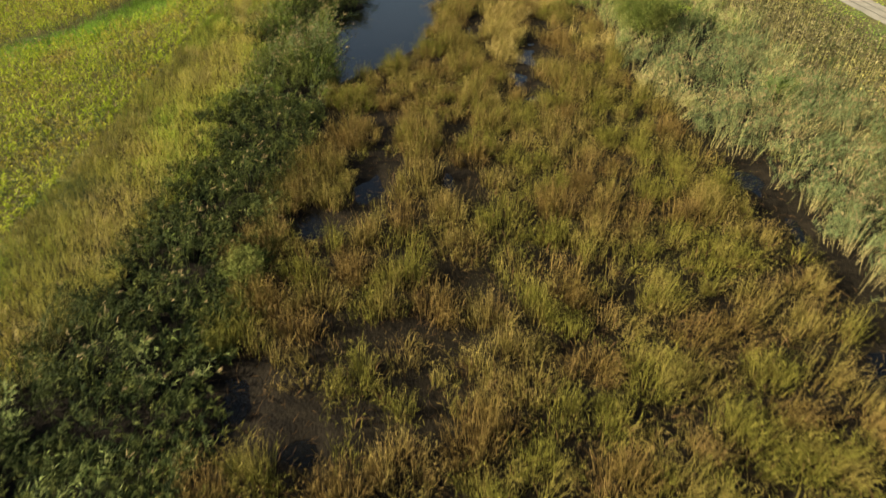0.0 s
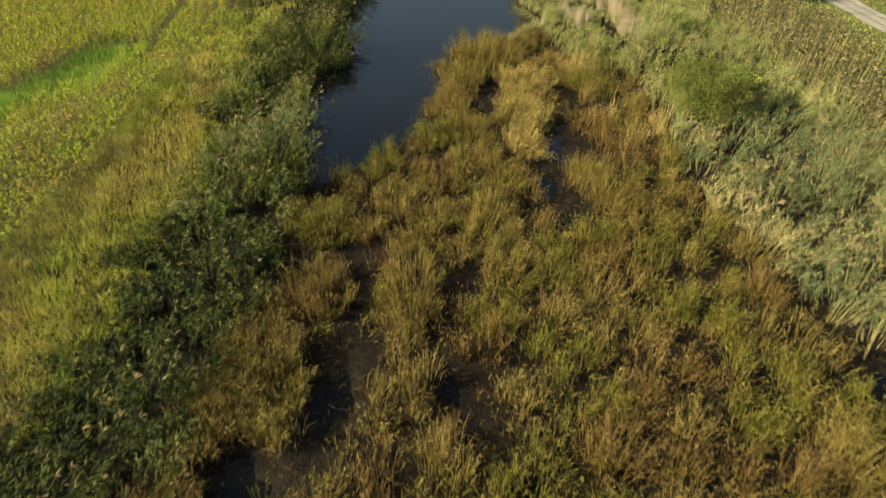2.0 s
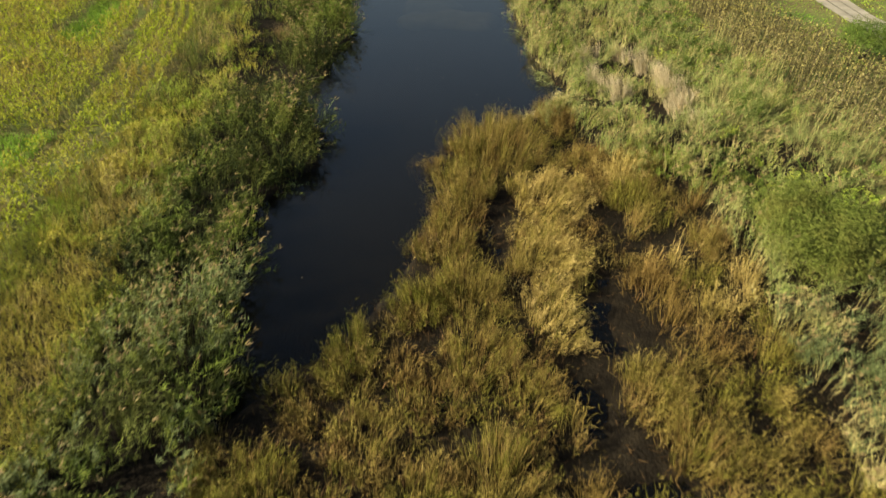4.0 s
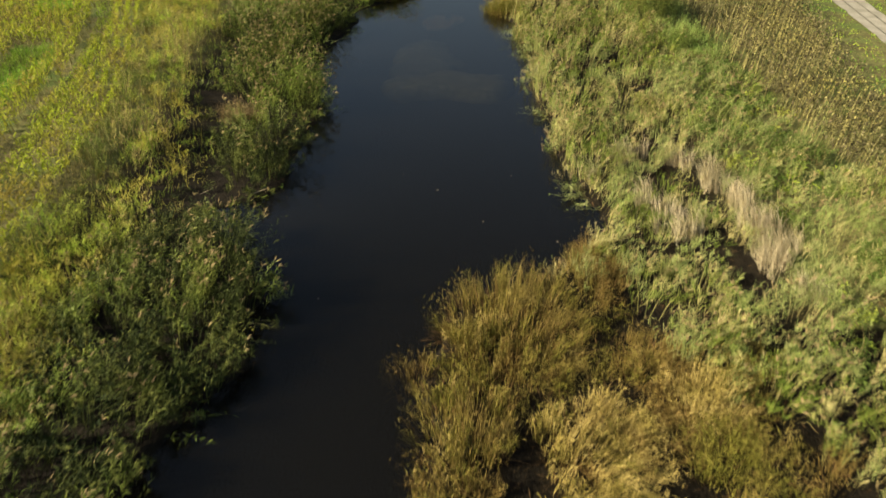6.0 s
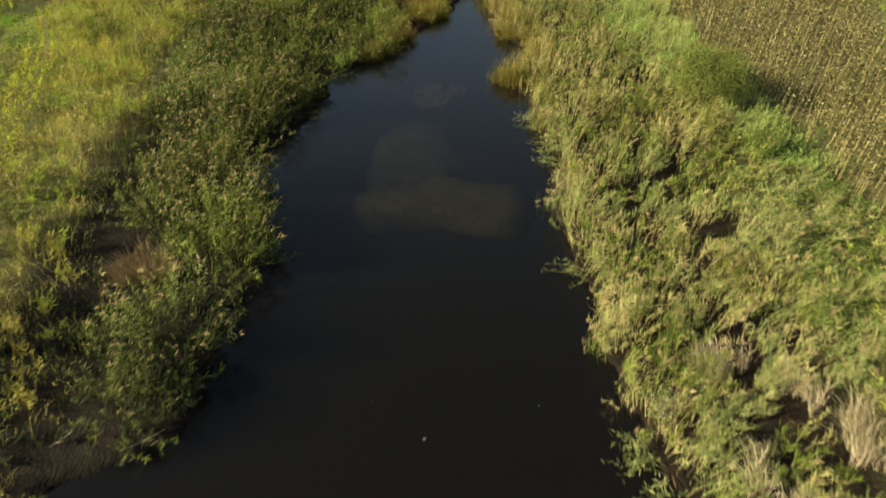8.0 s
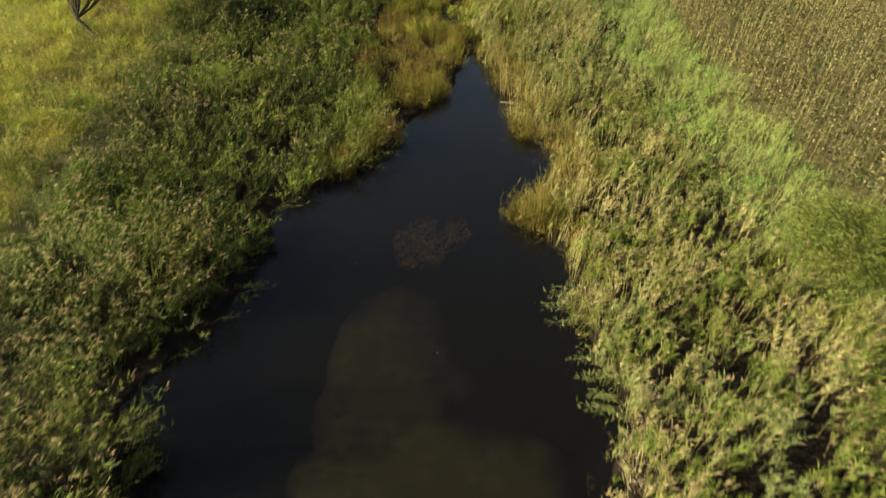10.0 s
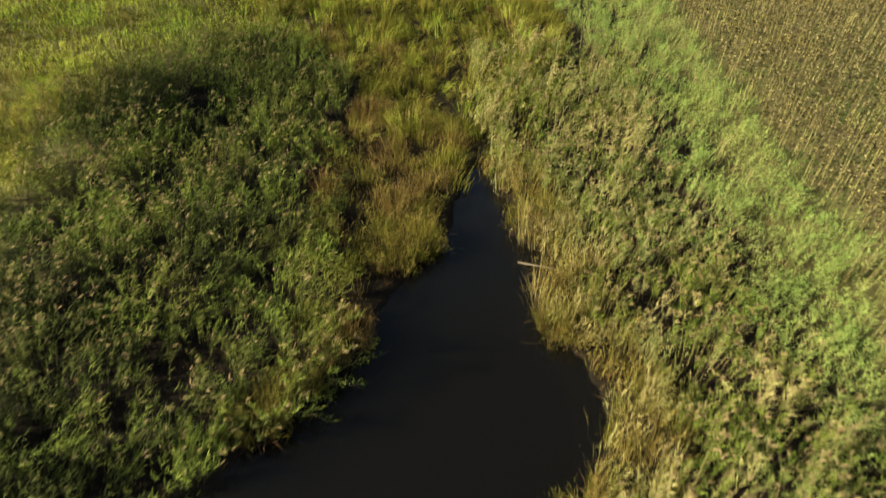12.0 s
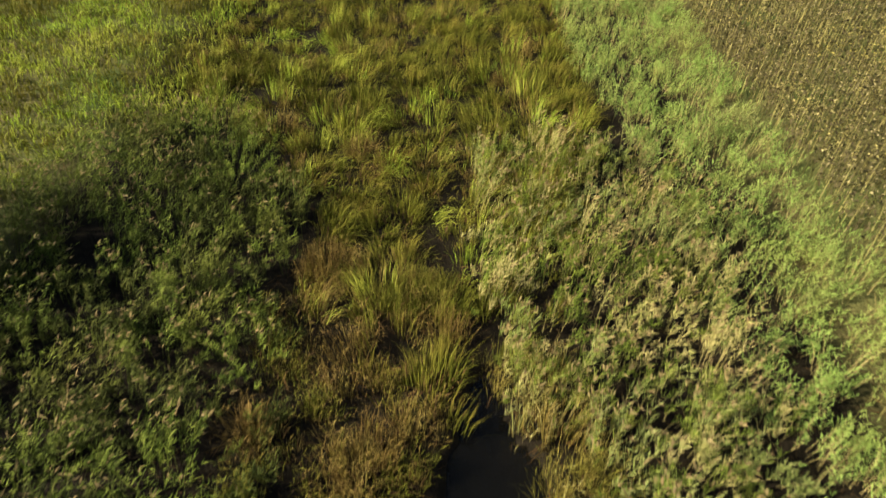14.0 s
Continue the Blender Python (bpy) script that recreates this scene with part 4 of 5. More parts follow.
def keep_east_fringe(x, y):
    d = x - east_shore(y)
    return 0.9 * (d > 0.1) * (d < 1.3 + np.clip((y - 94) / 5, 0, 1.6)) * (fnoise(x, y, 2.5, 147) > 0.4 - 0.2 * (y > 97))


def keep_west_swamp_edge(x, y):
    tip = np.interp(y, [99, 100, 108, 114, 122, 130], [99, -5.5, -4.0, -4.6, -5.0, -8])
    return 0.85 * (x < west_shore(y) - 0.6) * (x > tip - 0.8) * (y > 98) * (y < 124) * gaps_open(x, y) * (fnoise(x, y, 1.6, 149) > 0.4)


STRAW = [(11.6, 74.2, 2.1, 1.0), (14.0, 72.8, 0.9, 1.1), (14.9, 70.7, 0.8, 1.4), (15.6, 68.4, 0.9, 1.4), (16.0, 66.4, 0.9, 1.0), (11.2, 69.4, 0.8, 1.2), (12.0, 67.6, 0.9, 1.3), (12.7, 66.3, 0.9, 0.8), (15.5, 63.9, 0.9, 1.5), (16.7, 65.2, 1.3, 1.1), (16.4, 62.2, 0.9, 1.0)]

FAN = [(-12.6, 79.6, 1.9, 1.2)]


def keep_reed_east(x, y):
    w = np.interp(y, [0, 21, 27, 33, 40, 49, 56, 58, 63, 64.5], [18.2, 18.4, 17.6, 15.6, 13.6, 14.2, 13.6, 9.5, 8.8, -20])
    far = np.minimum(sunflower_west(y) - 0.4, np.where(y > 84, brush_west(y), 99))
    d = np.clip(0.35 + 1.3 * fnoise(x, y, 2.2, 141), 0, 1) * (1 - 0.93 * (inside(x, y, STRAW) > 0.2) * (fnoise(x, y, 1.3, 153) > 0.33))
    return d * (x > np.maximum(w, east_shore(y) - 0.9 * vnoise(x, y, 1.2, 403) + 0.1 + 2.1 * np.clip((y - 96) / 3, 0, 1) * (y < 119))) * (x < far) * gaps_open(x, y) * (y < 136) * (1 - 0.8 * keep_herbs(x, y))


def keep_herbs(x, y):
    return 1.0 * (fnoise(x, y, 3.5, 145) > 0.46 - 0.12 * (np.abs(x - 18.5) < 1.5)) * (x > 15.8) * (x < sunflower_west(y) - 0.2) * (y > 50) * (y < 92)


def keep_bank_herbs(x, y):
    gap = 0.6 * np.clip((y - 50) / 10, 0, 1) * (y < 100)
    return np.clip((y - 48) / 14, 0, 1) * (x < reed_west_edge(y) + 0.6 - 1.4 * gap) * (x > maize_edge(y) + 0.3) * (x > -34) * (y < 130) * (inside(x, y, HOLLOWS) < 0.1)


def keep_brush(x, y):
    return (0.65 + 0.35 * vnoise(x, y, 2, 143)) * (x > brush_west(y) - 0.6) * (x < sunflower_west(y) - 0.7) * (y > 86)


def keep_west_grass(x, y):
    far_meadow = (y > 96) & (x < reed_west_edge(y)) & (x > maize_edge(y)) & (y < 131) & (rng.random(x.shape) < 0.45)
    return 0.9 * (((x < reed_west_edge(y) + 0.5 + 1.3 * vnoise(x, y, 1.1, 27)) & (x > maize_edge(y) - 0.2) & (y < 100) & (rng.random(x.shape) < np.clip((72 - y) / 14, 0.1, 1))) | far_meadow)


AUTUMN = ((M_CATTAIL_GREEN, 0.43), (M_CATTAIL, 0.44), (M_CATTAIL_RUST, 0.13))


def east_slope(x, y):
    """The reeds stand low round the hollows with the bleached straw."""
    return 1 - 0.55 * np.clip(1.4 - np.hypot((x - 12.2) / 4.2, (y - 67.0) / 8.0), 0, 1)


def west_slope(x, y):
    """The reeds stand tallest on the bank and lower towards the water."""
    f = (x - reed_west_edge(y)) / (west_shore(y) - reed_west_edge(y))
    return np.where(y < 98, np.maximum(tussock(x, y) / 2.2, np.where(y < 40, 0.45, 0.22)), 1.1 - 0.3 * np.clip(f, 0, 1))


cattail_bed(lambda x, y: keep_cattail(x, y) * (y < 44), (-9, 17, 4, 44), 9.0, 2.1, AUTUMN, "cattail_clump", "", each=16, comb=0.7, split=True, size=2.15)
cattail_bed(lambda x, y: keep_cattail(x, y) * (y >= 44), (-6, 17, 44, 65), 9.0, 2.1, ((M_CATTAIL_GREEN, 0.22), (M_CATTAIL, 0.28), (M_CATTAIL_PALE, 0.38), (M_CATTAIL_RUST, 0.12)), "cattail_clump", "", each=16, comb=0.9, split=True, size=2.15)
cattail_bed(keep_swamp, (-16, 12, 118, 168), 6.5, 2.0, ((M_SEDGE, 0.78), (M_GRASS_FRESH, 0.1), (M_CATTAIL, 0.12)), "sedge_meadow", "yellow-green wind-combed sedge and bulrush swamp", each=18, comb=2.4, size=2.6, fan=0.9, tips=0, stray=0.45, broad=1.45)
cattail_bed(keep_west_swamp_edge, (-9, 4, 98, 124), 12, 1.6, ((M_SEDGE, 0.5), (M_CATTAIL, 0.28), (M_CATTAIL_RUST, 0.22)), "cattail_fringe", "rusty green bulrush fringe at the ditch edge", tips=1, tip=0.4)
cattail_bed(lambda x, y: keep_east_fringe(x, y) * (y < 96), (2, 12, 64, 97), 8, 1.7, ((M_REED_TAN, 0.5), (M_STRAW, 0.2), (M_REED_PALE, 0.3)), "reed_fringe", "pale standing reed stems along the water edge", comb=0.3)
cattail_bed(lambda x, y: keep_east_fringe(x, y) * (y >= 96), (2, 12, 96, 121), 11, 2.5, ((M_CATTAIL_GREEN, 0.5), (M_REED_TAN, 0.3), (M_CATTAIL, 0.2)), "cattail_fringe", "tall yellow-green bulrushes standing along the water edge", comb=0.35, tips=1, tip=0.45)
reed_belt(lambda x, y: keep_reed_west(x, y) * shaded_part(x, y), (-21, -4, 6, 80), 9.0, 2.5, ((M_REED_SHADED, 0.95), (M_REED_PALE, 0.05)), "reed_belt", "green reeds with shade painted into their dark colour, standing over mud", slope=west_slope, plumes=0.1, size=2.2, each=2, length=0.38, width=0.037, n_leaves=14, crease=0.05, rise=0.85, lumpy=0.75, low=0.35, pull=0.4, stem_mat=M_REED_SHADED)
reed_belt(lambda x, y: keep_reed_west(x, y) * ~far_part(x, y) * ~shaded_part(x, y) * (y < 47), (-19, -4, 34, 47), 12.0, 2.8, ((M_REED, 0.5), (M_REED_FAR, 0.22), (M_REED_BLUE, 0.28)), "reed_belt", "grey-green common reeds with a few buff plumes on the bank", slope=west_slope, plumes=0.45, size=2.2, each=2, length=0.38, width=0.032, n_leaves=15, crease=0.03, rise=1.2, lumpy=0.6, low=0.35, pull=0.9, stem_mat=M_REED)
reed_belt(lambda x, y: keep_reed_west(x, y) * ~far_part(x, y) * ~shaded_part(x, y) * (y >= 47), (-19, -4, 47, 104), 12.0, 2.8, ((M_REED_SHADED, 0.05), (M_REED, 0.5), (M_REED_FAR, 0.38), (M_REED_PALE, 0.07)), "reed_belt", "olive-green common reeds with buff plumes in rounded tussocks", slope=west_slope, plumes=0.45, size=2.2, each=2, length=0.38, width=0.032, n_leaves=15, crease=0.03, rise=1.2, lumpy=0.6, low=0.35, pull=0.9, stem_mat=M_REED)
reed_belt(lambda x, y: keep_reed_west(x, y) * far_part(x, y) * ~shaded_part(x, y), (-22, 4, 80, 139), 6.0, 2.6, ((M_REED, 0.47), (M_REED_FAR, 0.53)), "reed_belt", "yellowing common reeds with buff plumes beside the narrow ditch", slope=west_slope, plumes=0.4, size=2.6, each=3, length=0.42, width=0.03, n_leaves=15, crease=0.12, rise=1.5, lumpy=0.9, low=0.3, pull=1.2, rough=1.6, stem_mat=M_REED)
reed_belt(lambda x, y: keep_reed_east(x, y) * (y < 47), (7, 28, 6, 47), 5.2, 2.3, ((M_REED_BLUE, 0.85), (M_REED_TAN, 0.15)), "reed_belt", "grey-green wind-combed common reeds between ditch and field", plumes=0.5, each=4, n_leaves=9, width=0.022, length=0.5, rise=1.6, low=0.35, slope=east_slope)
reed_belt(lambda x, y: keep_reed_east(x, y) * (y < 84) * (y >= 47), (7, 28, 47, 84), 6.0, 2.3, ((M_REED_PALE, 0.58), (M_REED_TAN, 0.2), (M_REED_FAR, 0.22)), "reed_belt", "pale sunlit common reeds between ditch and field", plumes=0.5, each=3, n_leaves=13, width=0.019, length=0.5, rise=1.6, low=0.35, rough=1.0, pull=1.3, lumpy=0.75, slope=east_slope)
reed_belt(lambda x, y: keep_reed_east(x, y) * (y >= 84), (2, 24, 84, 136), 6.5, 2.3, ((M_REED_PALE, 0.25), (M_REED_FAR, 0.55), (M_REED_TAN, 0.2)), "reed_belt", "tall common reeds with many buff plumes beside the narrow ditch", plumes=1.2, each=2, n_leaves=14, width=0.028, length=0.42, rise=1.5, crease=0.14, low=0.4, rough=1.6, pull=1.2)
reed_belt(keep_herbs, (15, 28, 22, 92), 5, 1.0, ((M_NETTLE, 0.7), (M_GRASS_FRESH, 0.1), (M_REED_PALE, 0.2)), "herb_thicket", "bright green nettles and herbs below the reeds", plumes=0.0, n_leaves=10, width=0.042, length=0.24, pull=0.2, category="herbs", size=1.7)
grass_field(keep_west_grass, (-46, -12, 8, 131), 150, 1.15, ((M_GRASS_FRESH, 0.28), (M_GRASS, 0.4), (M_TAN_GRASS, 0.32)), "tall_grass", "tall tan and green grass between reeds and maize", width=0.015)
reed_belt(keep_bank_herbs, (-35, -12, 48, 130), 4.5, 1.9, ((M_GRASS, 0.29), (M_GRASS_FRESH, 0.3), (M_TAN_GRASS, 0.13), (M_REED_FAR, 0.28)), "herb_bank", "yellow-green tall herbs and grasses in soft mounds", plumes=0.15, n_leaves=9, width=0.026, length=0.4, pull=0.5, category="herbs", size=3.0, crease=0.27, rise=1.4, lumpy=1.1)
grass_field(lambda x, y: 1.0 * (x < np.interp(y, [130, 138, 139, 145], [-21, -18, -14, -15.5]) + 2 * vnoise(x, y, 3, 441)) * (y > 130.2), (-46, -9, 128, 168), 34, 1.1, ((M_GRASS_FRESH, 0.35), (M_SEDGE, 0.65)), "meadow_grass", "bright yellow-green tall grass of the wet meadow", width=0.05, size=2.4)
maize_field()
grass_field(lambda x, y: 1.0 * weedy(x, y) * (x < maize_edge(y)), (-42, -22, 43, 113), 60, 1.35, ((M_WEED, 1.0),), "weed_patch", "bright green grassy weeds in a maize gap")
sunflower_field()
reed_belt(keep_brush, (9, 22, 86, 168), 5.0, 1.75, ((M_BRUSH, 0.92), (M_REED_PALE, 0.08)), "brush_strip", "feathery pale green brush along the sunflower field", plumes=0.0, n_leaves=9, width=0.026, length=0.3, rise=1.4, crease=-1.0, size=1.7, lumpy=0.6, pull=0.4, category="brush")
grass_field(lambda x, y: 1.0 * (x > sunflower_east(y)) * (np.abs(x - track_middle(y)) > 1.4 + 0.5 * (vnoise(x, y, 0.8, 43) - 0.5)), (29, 48, 30, 125), 13, 0.25, ((M_WEED, 0.7), (M_GRASS_FRESH, 0.3)), "verge_grass", "short green grass beside the farm track", width=0.065)
grass_field(lambda x, y: 1.0 * lane(x, y), (-40, -21, 57, 113), 70, 0.35, ((M_GRASS_FRESH, 1.0),), "lane_grass", "low green grass in the lane through the maize")

# single canes that lean out over the water
def leaning_canes(shore, out, y0, y1, count, mat, label):
    y = rng.uniform(y0, y1, count * 3)
    y = y[vnoise(0 * y, y, 2.4, 421) > 0.52][:count]
    k = len(y)
    x = shore(y) - 0.2 * out + rng.uniform(-0.2, 0.2, k)
    p = np.stack([x, y, np.zeros(k)], 1)
    h = rng.uniform(0.25, 0.8, k)
    lean = np.stack([out * rng.uniform(0.7, 1.9, k), rng.normal(-0.1, 0.4, k)], 1)
    canes = thing("leaning_canes", label, "reeds", kind="stuff")
    heap = Heap()
    heap.blades(p, h, np.full(k, 0.02), lean)
    part("stems", heap.mesh("stems", M_STEM), canes, kind="stuff")
    heap = Heap()
    for j in range(13):
        f = 0.5 + 0.5 * (j + rng.random(k)) / 13
        root = p.copy()
        root[:, :2] += lean * (f ** 1.8)[:, None]
        root[:, 2] += h * f * 0.8
        heap.leaves(root, dirs(k, 0.6, 0.3, (out, -0.2), 0.6), rng.uniform(0.16, 0.36, k), rng.uniform(0.018, 0.032, k), rng.uniform(0.1, 0.4, k))
    part("leaves", heap.mesh("leaves", mat), canes, kind="stuff")


leaning_canes(east_shore, -1.0, 68, 99, 95, M_REED_PALE, "pale reed canes leaning out over the dark water")
leaning_canes(west_shore, 1.0, 52, 108, 45, M_REED_FAR, "green reed canes leaning out over the dark water")

# fallen leaves and broken stems on the mud
heap = Heap()
p = sow(-9, 20, 6, 128, 6, lambda x, y: 1.0 * (ground_height(x, y) > -0.1))
p[:, 2] = np.maximum(p[:, 2], 0) + rng.uniform(0.02, 0.12, len(p))
heap.leaves(p, dirs(len(p), 0.03, 0.12), rng.uniform(0.2, 0.6, len(p)), rng.uniform(0.012, 0.026, len(p)), rng.uniform(0, 0.1, len(p)))
tagged(part("leaf_litter", heap.mesh("leaf_litter", M_DEAD)), "brown fallen reed leaves strewn on dark mud", "leaf litter", kind="stuff")

# banks of broken dead reeds
def dead_reed_bank(spots, mat, label, fan=0.0):
    heap = Heap()
    xs, ys = [s[0] for s in spots], [s[1] for s in spots]
    p = sow(min(xs) - 3, max(xs) + 3, min(ys) - 3, max(ys) + 3, 230, lambda x, y: 1.0 * (inside(x, y, spots) > 0.3) * (inside(x, y, GAPS) < 0.1) * (fnoise(x, y, 1.3, 153) > 0.34))
    hh = rng.uniform(0.7, 1.8, len(p)) * (0.5 + 0.8 * vnoise(p[:, 0], p[:, 1], 1.5, 151))
    heap.blades(p, hh, rng.uniform(0.014, 0.024, len(p)), np.array((-0.3, 0.3)) * (hh * rng.uniform(0.2, 1.6, len(p)))[:, None] + rng.normal(0, 0.22, (len(p), 2)) * hh[:, None] + fan * (p[:, :2] - np.array([np.mean(xs), np.mean(ys)])))
    tagged(part("dead_reed_bank", heap.mesh("dead_reed_bank", mat)), label, "dead reeds", kind="stuff")


dead_reed_bank(STRAW, M_STRAW, "bleached straw-coloured dead reeds leaning on the bank")
dead_reed_bank(FAN, M_PLUME, "brownish dead reed canes fanning out of green reeds", 0.5)

# single bulrush clumps: x, y, half width, half length, height, kind, comb
CLUMPS = [(3.4, 60.6, 2.9, 3.2, 2.1, "olive", (0.04, 0.08)), (-0.5, 58.8, 1.0, 1.0, 1.3, "rust", (-0.1, 0)), (7.7, 64.2, 1.1, 2.6, 1.6, "rust", (0.05, 0.1)),
          (1.4, 55.3, 1.9, 2.1, 1.7, "olive", (-0.1, 0.1)), (0.4, 51.2, 1.8, 1.7, 1.5, "olive", (-0.05, 0.1)), (-0.2, 53.2, 0.6, 0.5, 1.0, "green", (0, 0)),
          (5.9, 54.7, 1.9, 2.4, 1.9, "pale", (0.35, -0.1)), (5.5, 50.1, 1.8, 2.4, 1.8, "pale", (0.4, -0.15)), (5.2, 45.8, 1.3, 1.9, 1.5, "pale", (0.3, 0)),
          (8.8, 58.6, 1.6, 1.6, 1.1, "rust", (0.3, 0.1)), (10.7, 56.7, 1.7, 1.6, 1.2, "olive", (0.3, 0.1)), (8.5, 55.6, 1.2, 1.3, 1.1, "rust", (0.3, 0.1)), (12.2, 59.0, 1.5, 1.5, 1.1, "olive", (0.3, 0.1)),
          (-0.6, 46.6, 1.2, 1.5, 1.4, "green", (-0.1, 0.1)), (1.6, 47.6, 1.7, 2.0, 1.7, "olive", (0.05, 0.1)), (1.8, 44.0, 1.7, 1.8, 1.6, "olive", (0.15, 0.05)),
          (-3.2, 43.6, 1.1, 1.9, 1.5, "green", (-0.05, 0.1)), (-5.9, 38.0, 1.8, 2.0, 1.7, "green", (0, 0.1)), (-5.5, 33.0, 1.6, 1.9, 1.6, "rust", (-0.05, 0.05)), (-1.3, 32.6, 1.6, 2.6, 1.8, "olive", (0, 0.1)),
          (2.6, 38.4, 1.6, 2.1, 1.6, "olive", (0.15, 0.1)), (-2.4, 40.0, 1.2, 1.5, 1.3, "olive", (0.1, 0.1)), (-3.4, 37.4, 0.9, 1.1, 1.1, "rust", (0.1, 0.1)), (0.2, 41.8, 1.1, 1.2, 1.2, "rust", (0.1, 0)),
          (-0.3, 38.2, 1.3, 1.3, 1.3, "olive", (0.1, 0.1)), (-1.7, 36.6, 0.9, 0.8, 1.0, "rust", (0.1, 0.1)), (1.0, 35.8, 0.9, 1.0, 1.1, "olive", (0.1, 0.1)), (-4.5, 41.2, 0.8, 0.9, 1.0, "rust", (0, 0.1)),
          (-0.9, 43.3, 0.8, 1.0, 1.1, "rust", (0.1, 0.1)), (3.8, 42.0, 1.2, 1.4, 1.4, "olive", (0.2, 0)), (3.4, 34.6, 1.5, 1.8, 1.5, "olive", (0.15, 0.1)), (2.2, 31.4, 1.2, 1.2, 1.3, "green", (0.1, 0.1)),
          (-7.2, 29.6, 1.5, 1.7, 1.4, "rust", (0, 0.1)), (-8.9, 22.4, 1.5, 2.2, 1.3, "rust", (0, 0.1)), (-8.3, 26.6, 1.3, 2.0, 1.4, "olive", (0, 0.1)), (-8.6, 18.0, 1.2, 1.6, 1.3, "green", (0, 0.1)), (-6.0, 27.8, 1.1, 1.3, 1.1, "olive", (0, 0.1)), (9.3, 39.9, 1.3, 1.3, 1.7, "olive", (0.15, 0.1)), (8.6, 42.4, 1.2, 1.3, 1.6, "olive", (0.15, 0.1)),
          (-5.3, 104.5, 1.3, 1.2, 1.7, "green", (0.05, 0.1)), (-3.9, 105.4, 1.0, 1.1, 1.6, "green", (0.1, 0)), (0.2, 113.9, 1.3, 1.2, 1.7, "green", (0.1, 0.05)), (-2.6, 108.2, 1.1, 1.3, 1.3, "rust", (0.1, -0.05)),
          (-0.9, 113.0, 1.2, 1.3, 1.6, "green", (0.05, 0.05)), (-0.6, 116.6, 1.2, 1.3, 1.6, "rust", (0.1, 0.05)), (5.6, 100.4, 1.4, 1.5, 1.8, "green", (-0.1, 0)), (6.2, 108.8, 1.1, 1.2, 1.4, "green", (-0.1, -0.05)),
          (-3.6, 126.0, 1.3, 1.4, 1.7, "rust", (0.1, 0.1)), (0.2, 124.6, 1.4, 1.4, 1.8, "green", (0.2, 0.1))]
for clump in CLUMPS:
    fan_clump(*clump)

# shrubs on the banks
shrub(17.2, 49.6, 2.7, 3.3, 3.8, M_WILLOW, "dense olive willow shrub among the reeds")
shrub(17.6, 95.0, 2.4, 2.6, 3.7, M_WILLOW, "rounded grey-green willow shrub beside the sunflowers")
shrub(-8.9, 20.2, 1.0, 1.1, 1.4, M_WILLOW, "small olive herb bush at the water edge", "herb_bush")
for x, y, s in ((19.5, 63, 1.2), (18.6, 88.5, 0.9), (22.5, 36, 1.1)):
    shrub(x, y, s, s * 1.3, 1.5, M_NETTLE, "bright green herb thicket among pale reeds", "herb_bush")


shrub(31.4, 71.6, 1.9, 2.2, 3.0, M_NETTLE, "bright green rounded bush beside the gravel track", "roadside_bush")


def leaning_tree(x, y):
    z = float(ground_height(x, y))
    ob = thing("tree", "leaning willow tree with dark trunk and thin brownish foliage", "tree", at=(x, y, z - 0.1))
    v, q = [], []
    fork = np.array((-2.5, 1.9, 1.9))
    limb(v, q, (0, 0, 0), fork, 0.19, 0.12, 9, 0.35)
    part("trunk", raw_mesh("trunk", np.concatenate(v), q, np.zeros((0, 3)), M_BARK), ob, "dark leaning trunk")
    for i in range(15):
        a = i * 2.4
        out = 1.2 + 2.4 * ((i * 5) % 7) / 7
        end = fork + np.array((out * math.cos(a) - 1.2, out * math.sin(a) + 4.9, 1.4 + 7.2 * ((i * 7) % 11) / 11))
        v, q = [], []
        limb(v, q, fork, end, 0.07, 0.02, 6, 0.5)
        bough = part("limb", raw_mesh("limb", np.concatenate(v), q, np.zeros((0, 3)), M_BARK), ob)
        v, q, heap = [], [], Heap()
        for j in range(5):
            s = fork + (end - fork) * (0.45 + 0.13 * j)
            e = s + np.array((math.cos(a + j * 2), math.sin(a + j * 2), 0.7)) * 0.9
            limb(v, q, s, e, 0.03, 0.008, 4, 0.08)
            if e[2] > 2.9 or j == 4:
                leafy_crown(heap, e, (1.2, 1.2, 0.9), 13, 12, 0.24, 0.08)
        part("twigs", raw_mesh("twigs", np.concatenate(v), q, np.zeros((0, 3)), M_BARK), bough, kind="stuff")
        part("foliage", heap.mesh("foliage", M_THIN), bough, "sparse brown-green foliage")


leaning_tree(-24.8, 119.8)


# ---- things in and beside the water ----
# leaves on the water: x, y, length, turn
FLOATING = [(0.4, 71.2, 0.13, 20), (-4.8, 62.7, 0.08, 70), (-6.1, 49.0, 0.09, 10), (-1.6, 72.8, 0.08, 30), (4.6, 72.6, 0.09, 200),
            (2.8, 68.3, 0.09, 15), (6.4, 66.6, 0.12, 60), (0.9, 91.5, 0.09, 45), (-3.0, 96.8, 0.09, 160)]

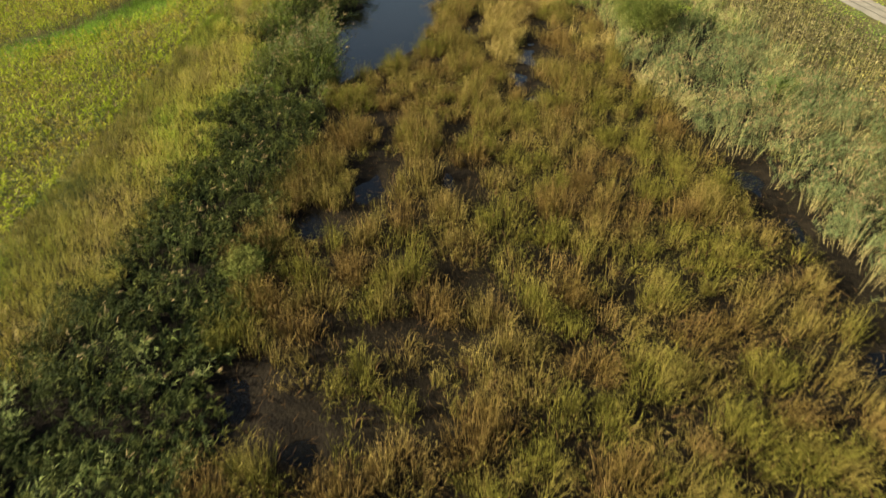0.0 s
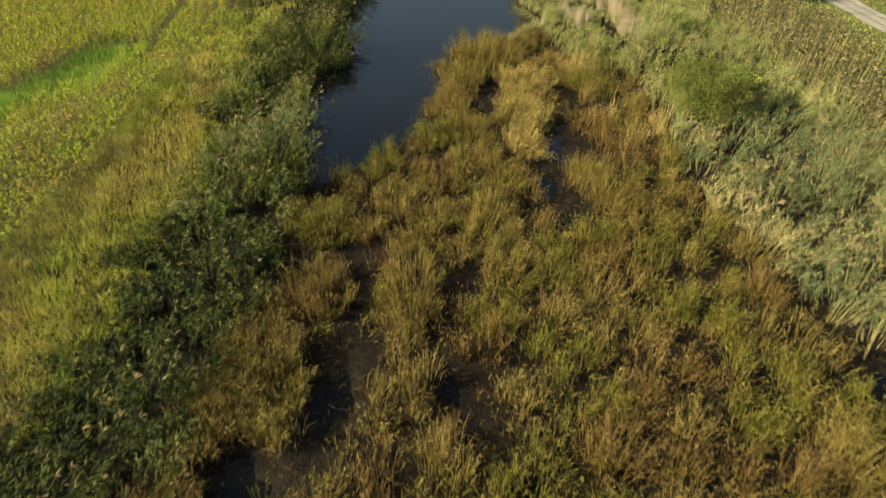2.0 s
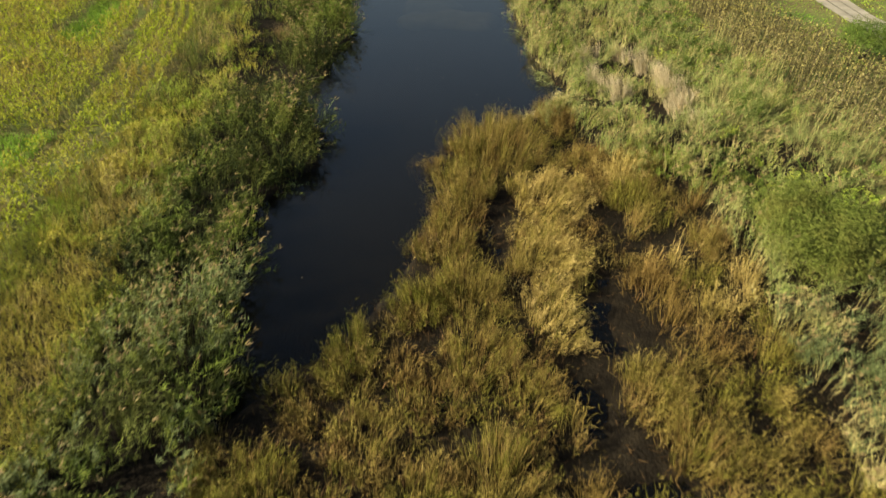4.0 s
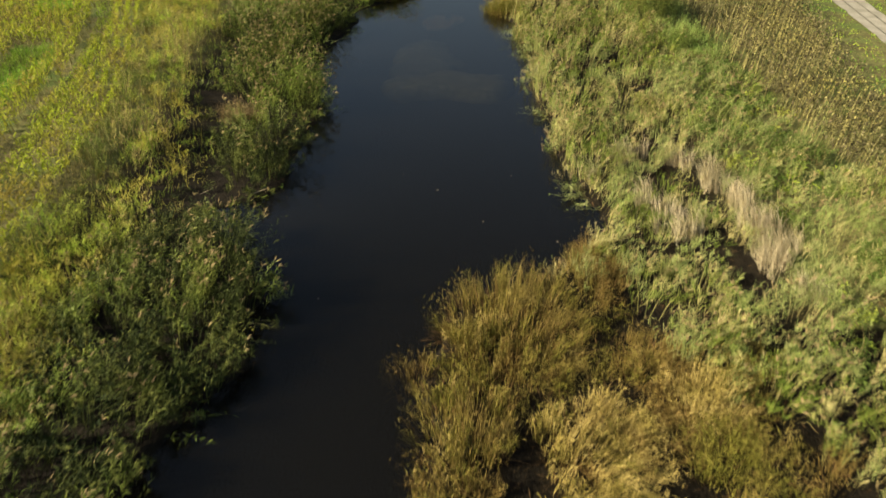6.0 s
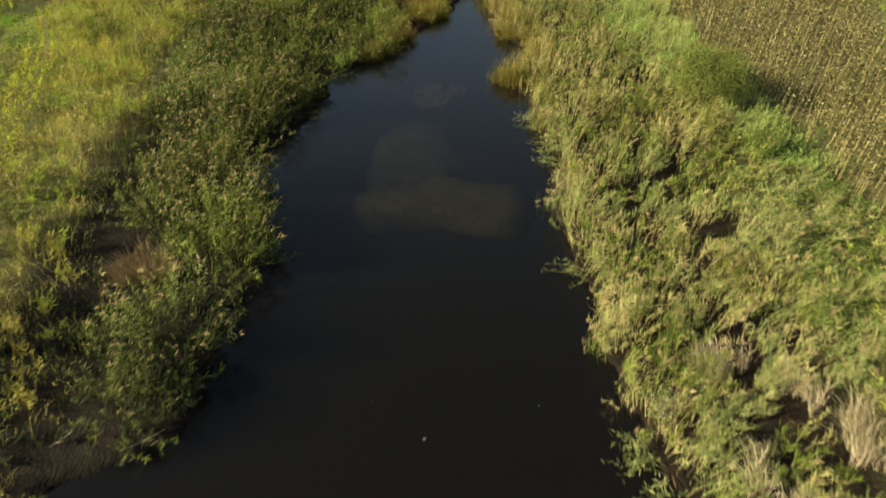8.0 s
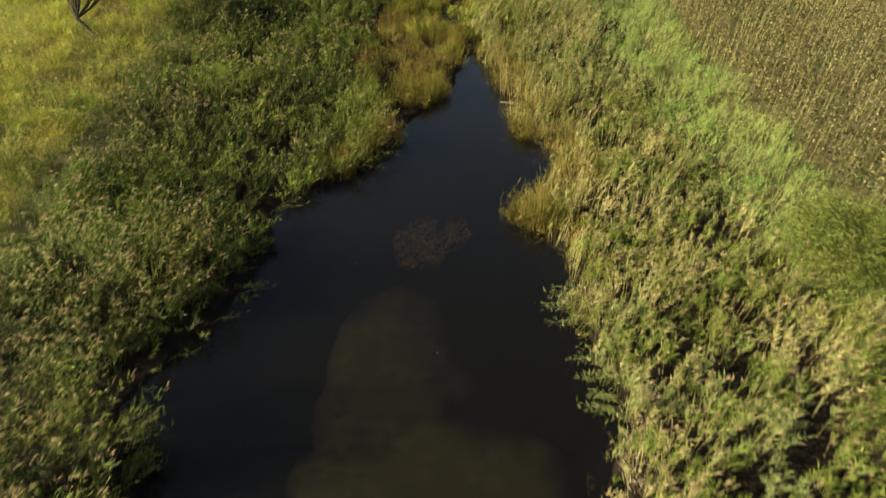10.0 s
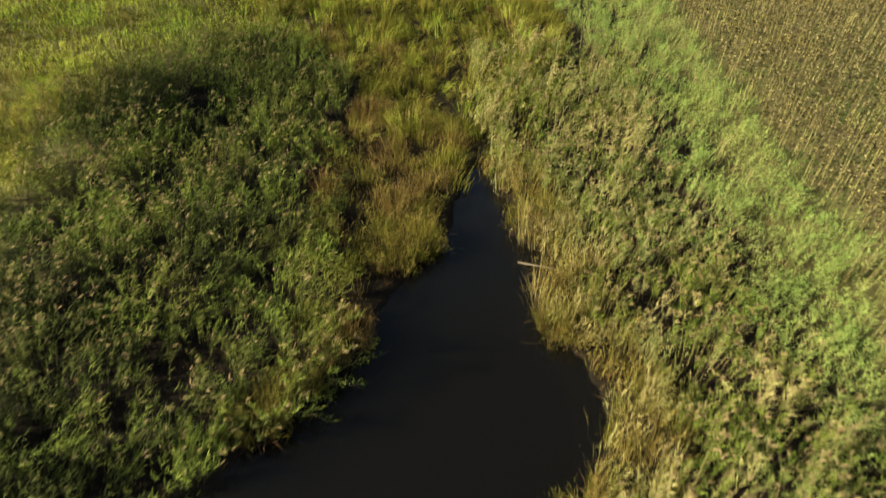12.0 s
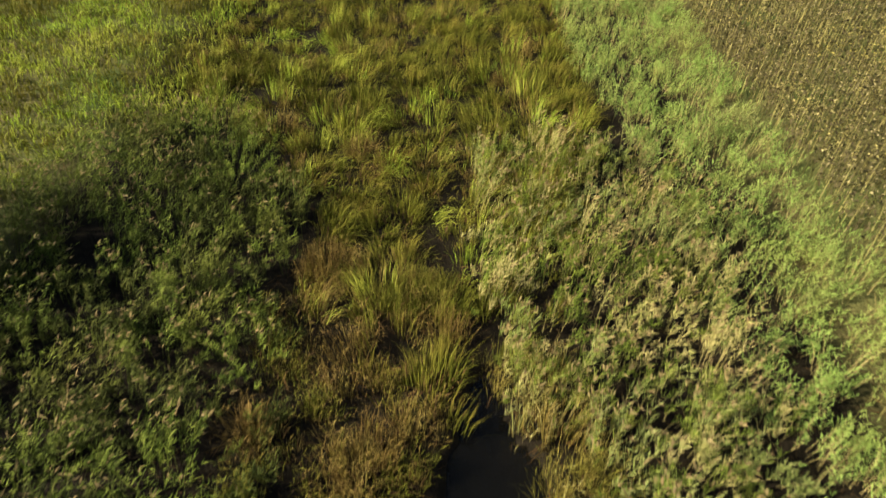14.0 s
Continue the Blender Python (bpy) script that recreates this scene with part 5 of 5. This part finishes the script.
def sunken_bush(x, y):
    ob = thing("sunken_bush", "brown drowned bush lying just under the water", "bush", at=(x, y, -0.9))
    v, q = [], []
    for i in range(34):
        a, r = i * 2.4, 0.3 + 1.0 * rng.random()
        s = np.array((rng.normal(-0.2, 0.5), rng.normal(0, 0.45), 0.05))
        e = s + np.array((r * math.cos(a), r * math.sin(a), rng.uniform(0.4, 0.76)))
        limb(v, q, s, e, 0.022, 0.008, 5, 0.15)
    part("branches", raw_mesh("branches", np.concatenate(v), q, np.zeros((0, 3)), M_DROWNED), ob)
    heap = Heap()
    k = 5200
    x_, y_ = rng.uniform(-2.4, 2.4, k), rng.uniform(-2.2, 2.2, k)
    lobe = np.maximum(1 - ((x_ + 0.35) / 1.5) ** 2 - ((y_ + 0.15) / 1.9) ** 2, 0.9 - ((x_ - 1.35) / 0.9) ** 2 - ((y_ - 0.75) / 1.0) ** 2)
    on = lobe + 1.3 * (fnoise(x_ + 20, y_, 0.8, 301) - 0.5) > 0.22
    x_, y_ = x_[on], y_[on]
    k = len(x_)
    root = np.stack([x_, y_, 0.3 + 0.52 * np.sqrt(rng.random(k))], 1)
    heap.leaves(root, dirs(k, 0.1, 0.25), rng.uniform(0.05, 0.15, k), rng.uniform(0.02, 0.05, k), rng.uniform(0, 0.2, k))
    part("weed", heap.mesh("weed", M_DROWNED), ob, "brown algae on the twigs")


def log(ax, ay, bx, by, r, label, name="log", z=0.03):
    v, q = [], []
    limb(v, q, (0, 0, 0), (bx - ax, by - ay, 0.06), r, r * 0.6, 8, 0.12)
    if name == "log":
        limb(v, q, ((bx - ax) * 0.6, (by - ay) * 0.6, 0.03), ((bx - ax) * 0.8 + 0.2, (by - ay) * 0.8 - 0.3, 0.25), r * 0.4, r * 0.15, 5, 0.05)
    ob = tagged(part(name, raw_mesh(name, np.concatenate(v), q, np.zeros((0, 3)), M_DRIFT)), label, "driftwood")
    ob.location = (ax, ay, z)


sunken_bush(0.3, 98.6)
log(-10.6, 70.5, -8.9, 71.5, 0.06, "pale drift log on the muddy bank")
log(4.6, 112.8, 6.3, 112.3, 0.045, "pale broken stick at the reed edge", "stick")
log(4.4, 108.3, 5.3, 108.2, 0.03, "thin pale stick lying just under the water", "stick", -0.2)
log(-13.3, 70.4, -12.2, 71.4, 0.08, "grey drift log in the reed hollow")


def floating_leaf(x, y, size, turn, mat):
    """A cupped leaf lying on the water."""
    v, q = [], []
    for i in range(7):
        s = i / 6
        w = 0.34 * math.sin(math.pi * (0.08 + 0.86 * s)) * size
        z = 0.012 + 0.05 * size * (2 * s - 1) ** 2
        v += [(size * (s - 0.5), -w, z + 0.04 * size), (size * (s - 0.5), 0, z), (size * (s - 0.5), w, z + 0.05 * size)]
        if i:
            a = 3 * i
            q += [(a - 3, a, a + 1, a - 2), (a - 2, a + 1, a + 2, a - 1)]
    ob = tagged(part("floating_leaf", raw_mesh("floating_leaf", v, q, np.zeros((0, 3)), mat)), "small pale fallen leaf floating on dark water", "leaf", "leaves on the water")
    ob.matrix_basis = pose(x, y, 0.0, 0, 0, turn)


for x, y, size, turn in FLOATING:
    floating_leaf(x, y, size, turn, M_DRIFT)
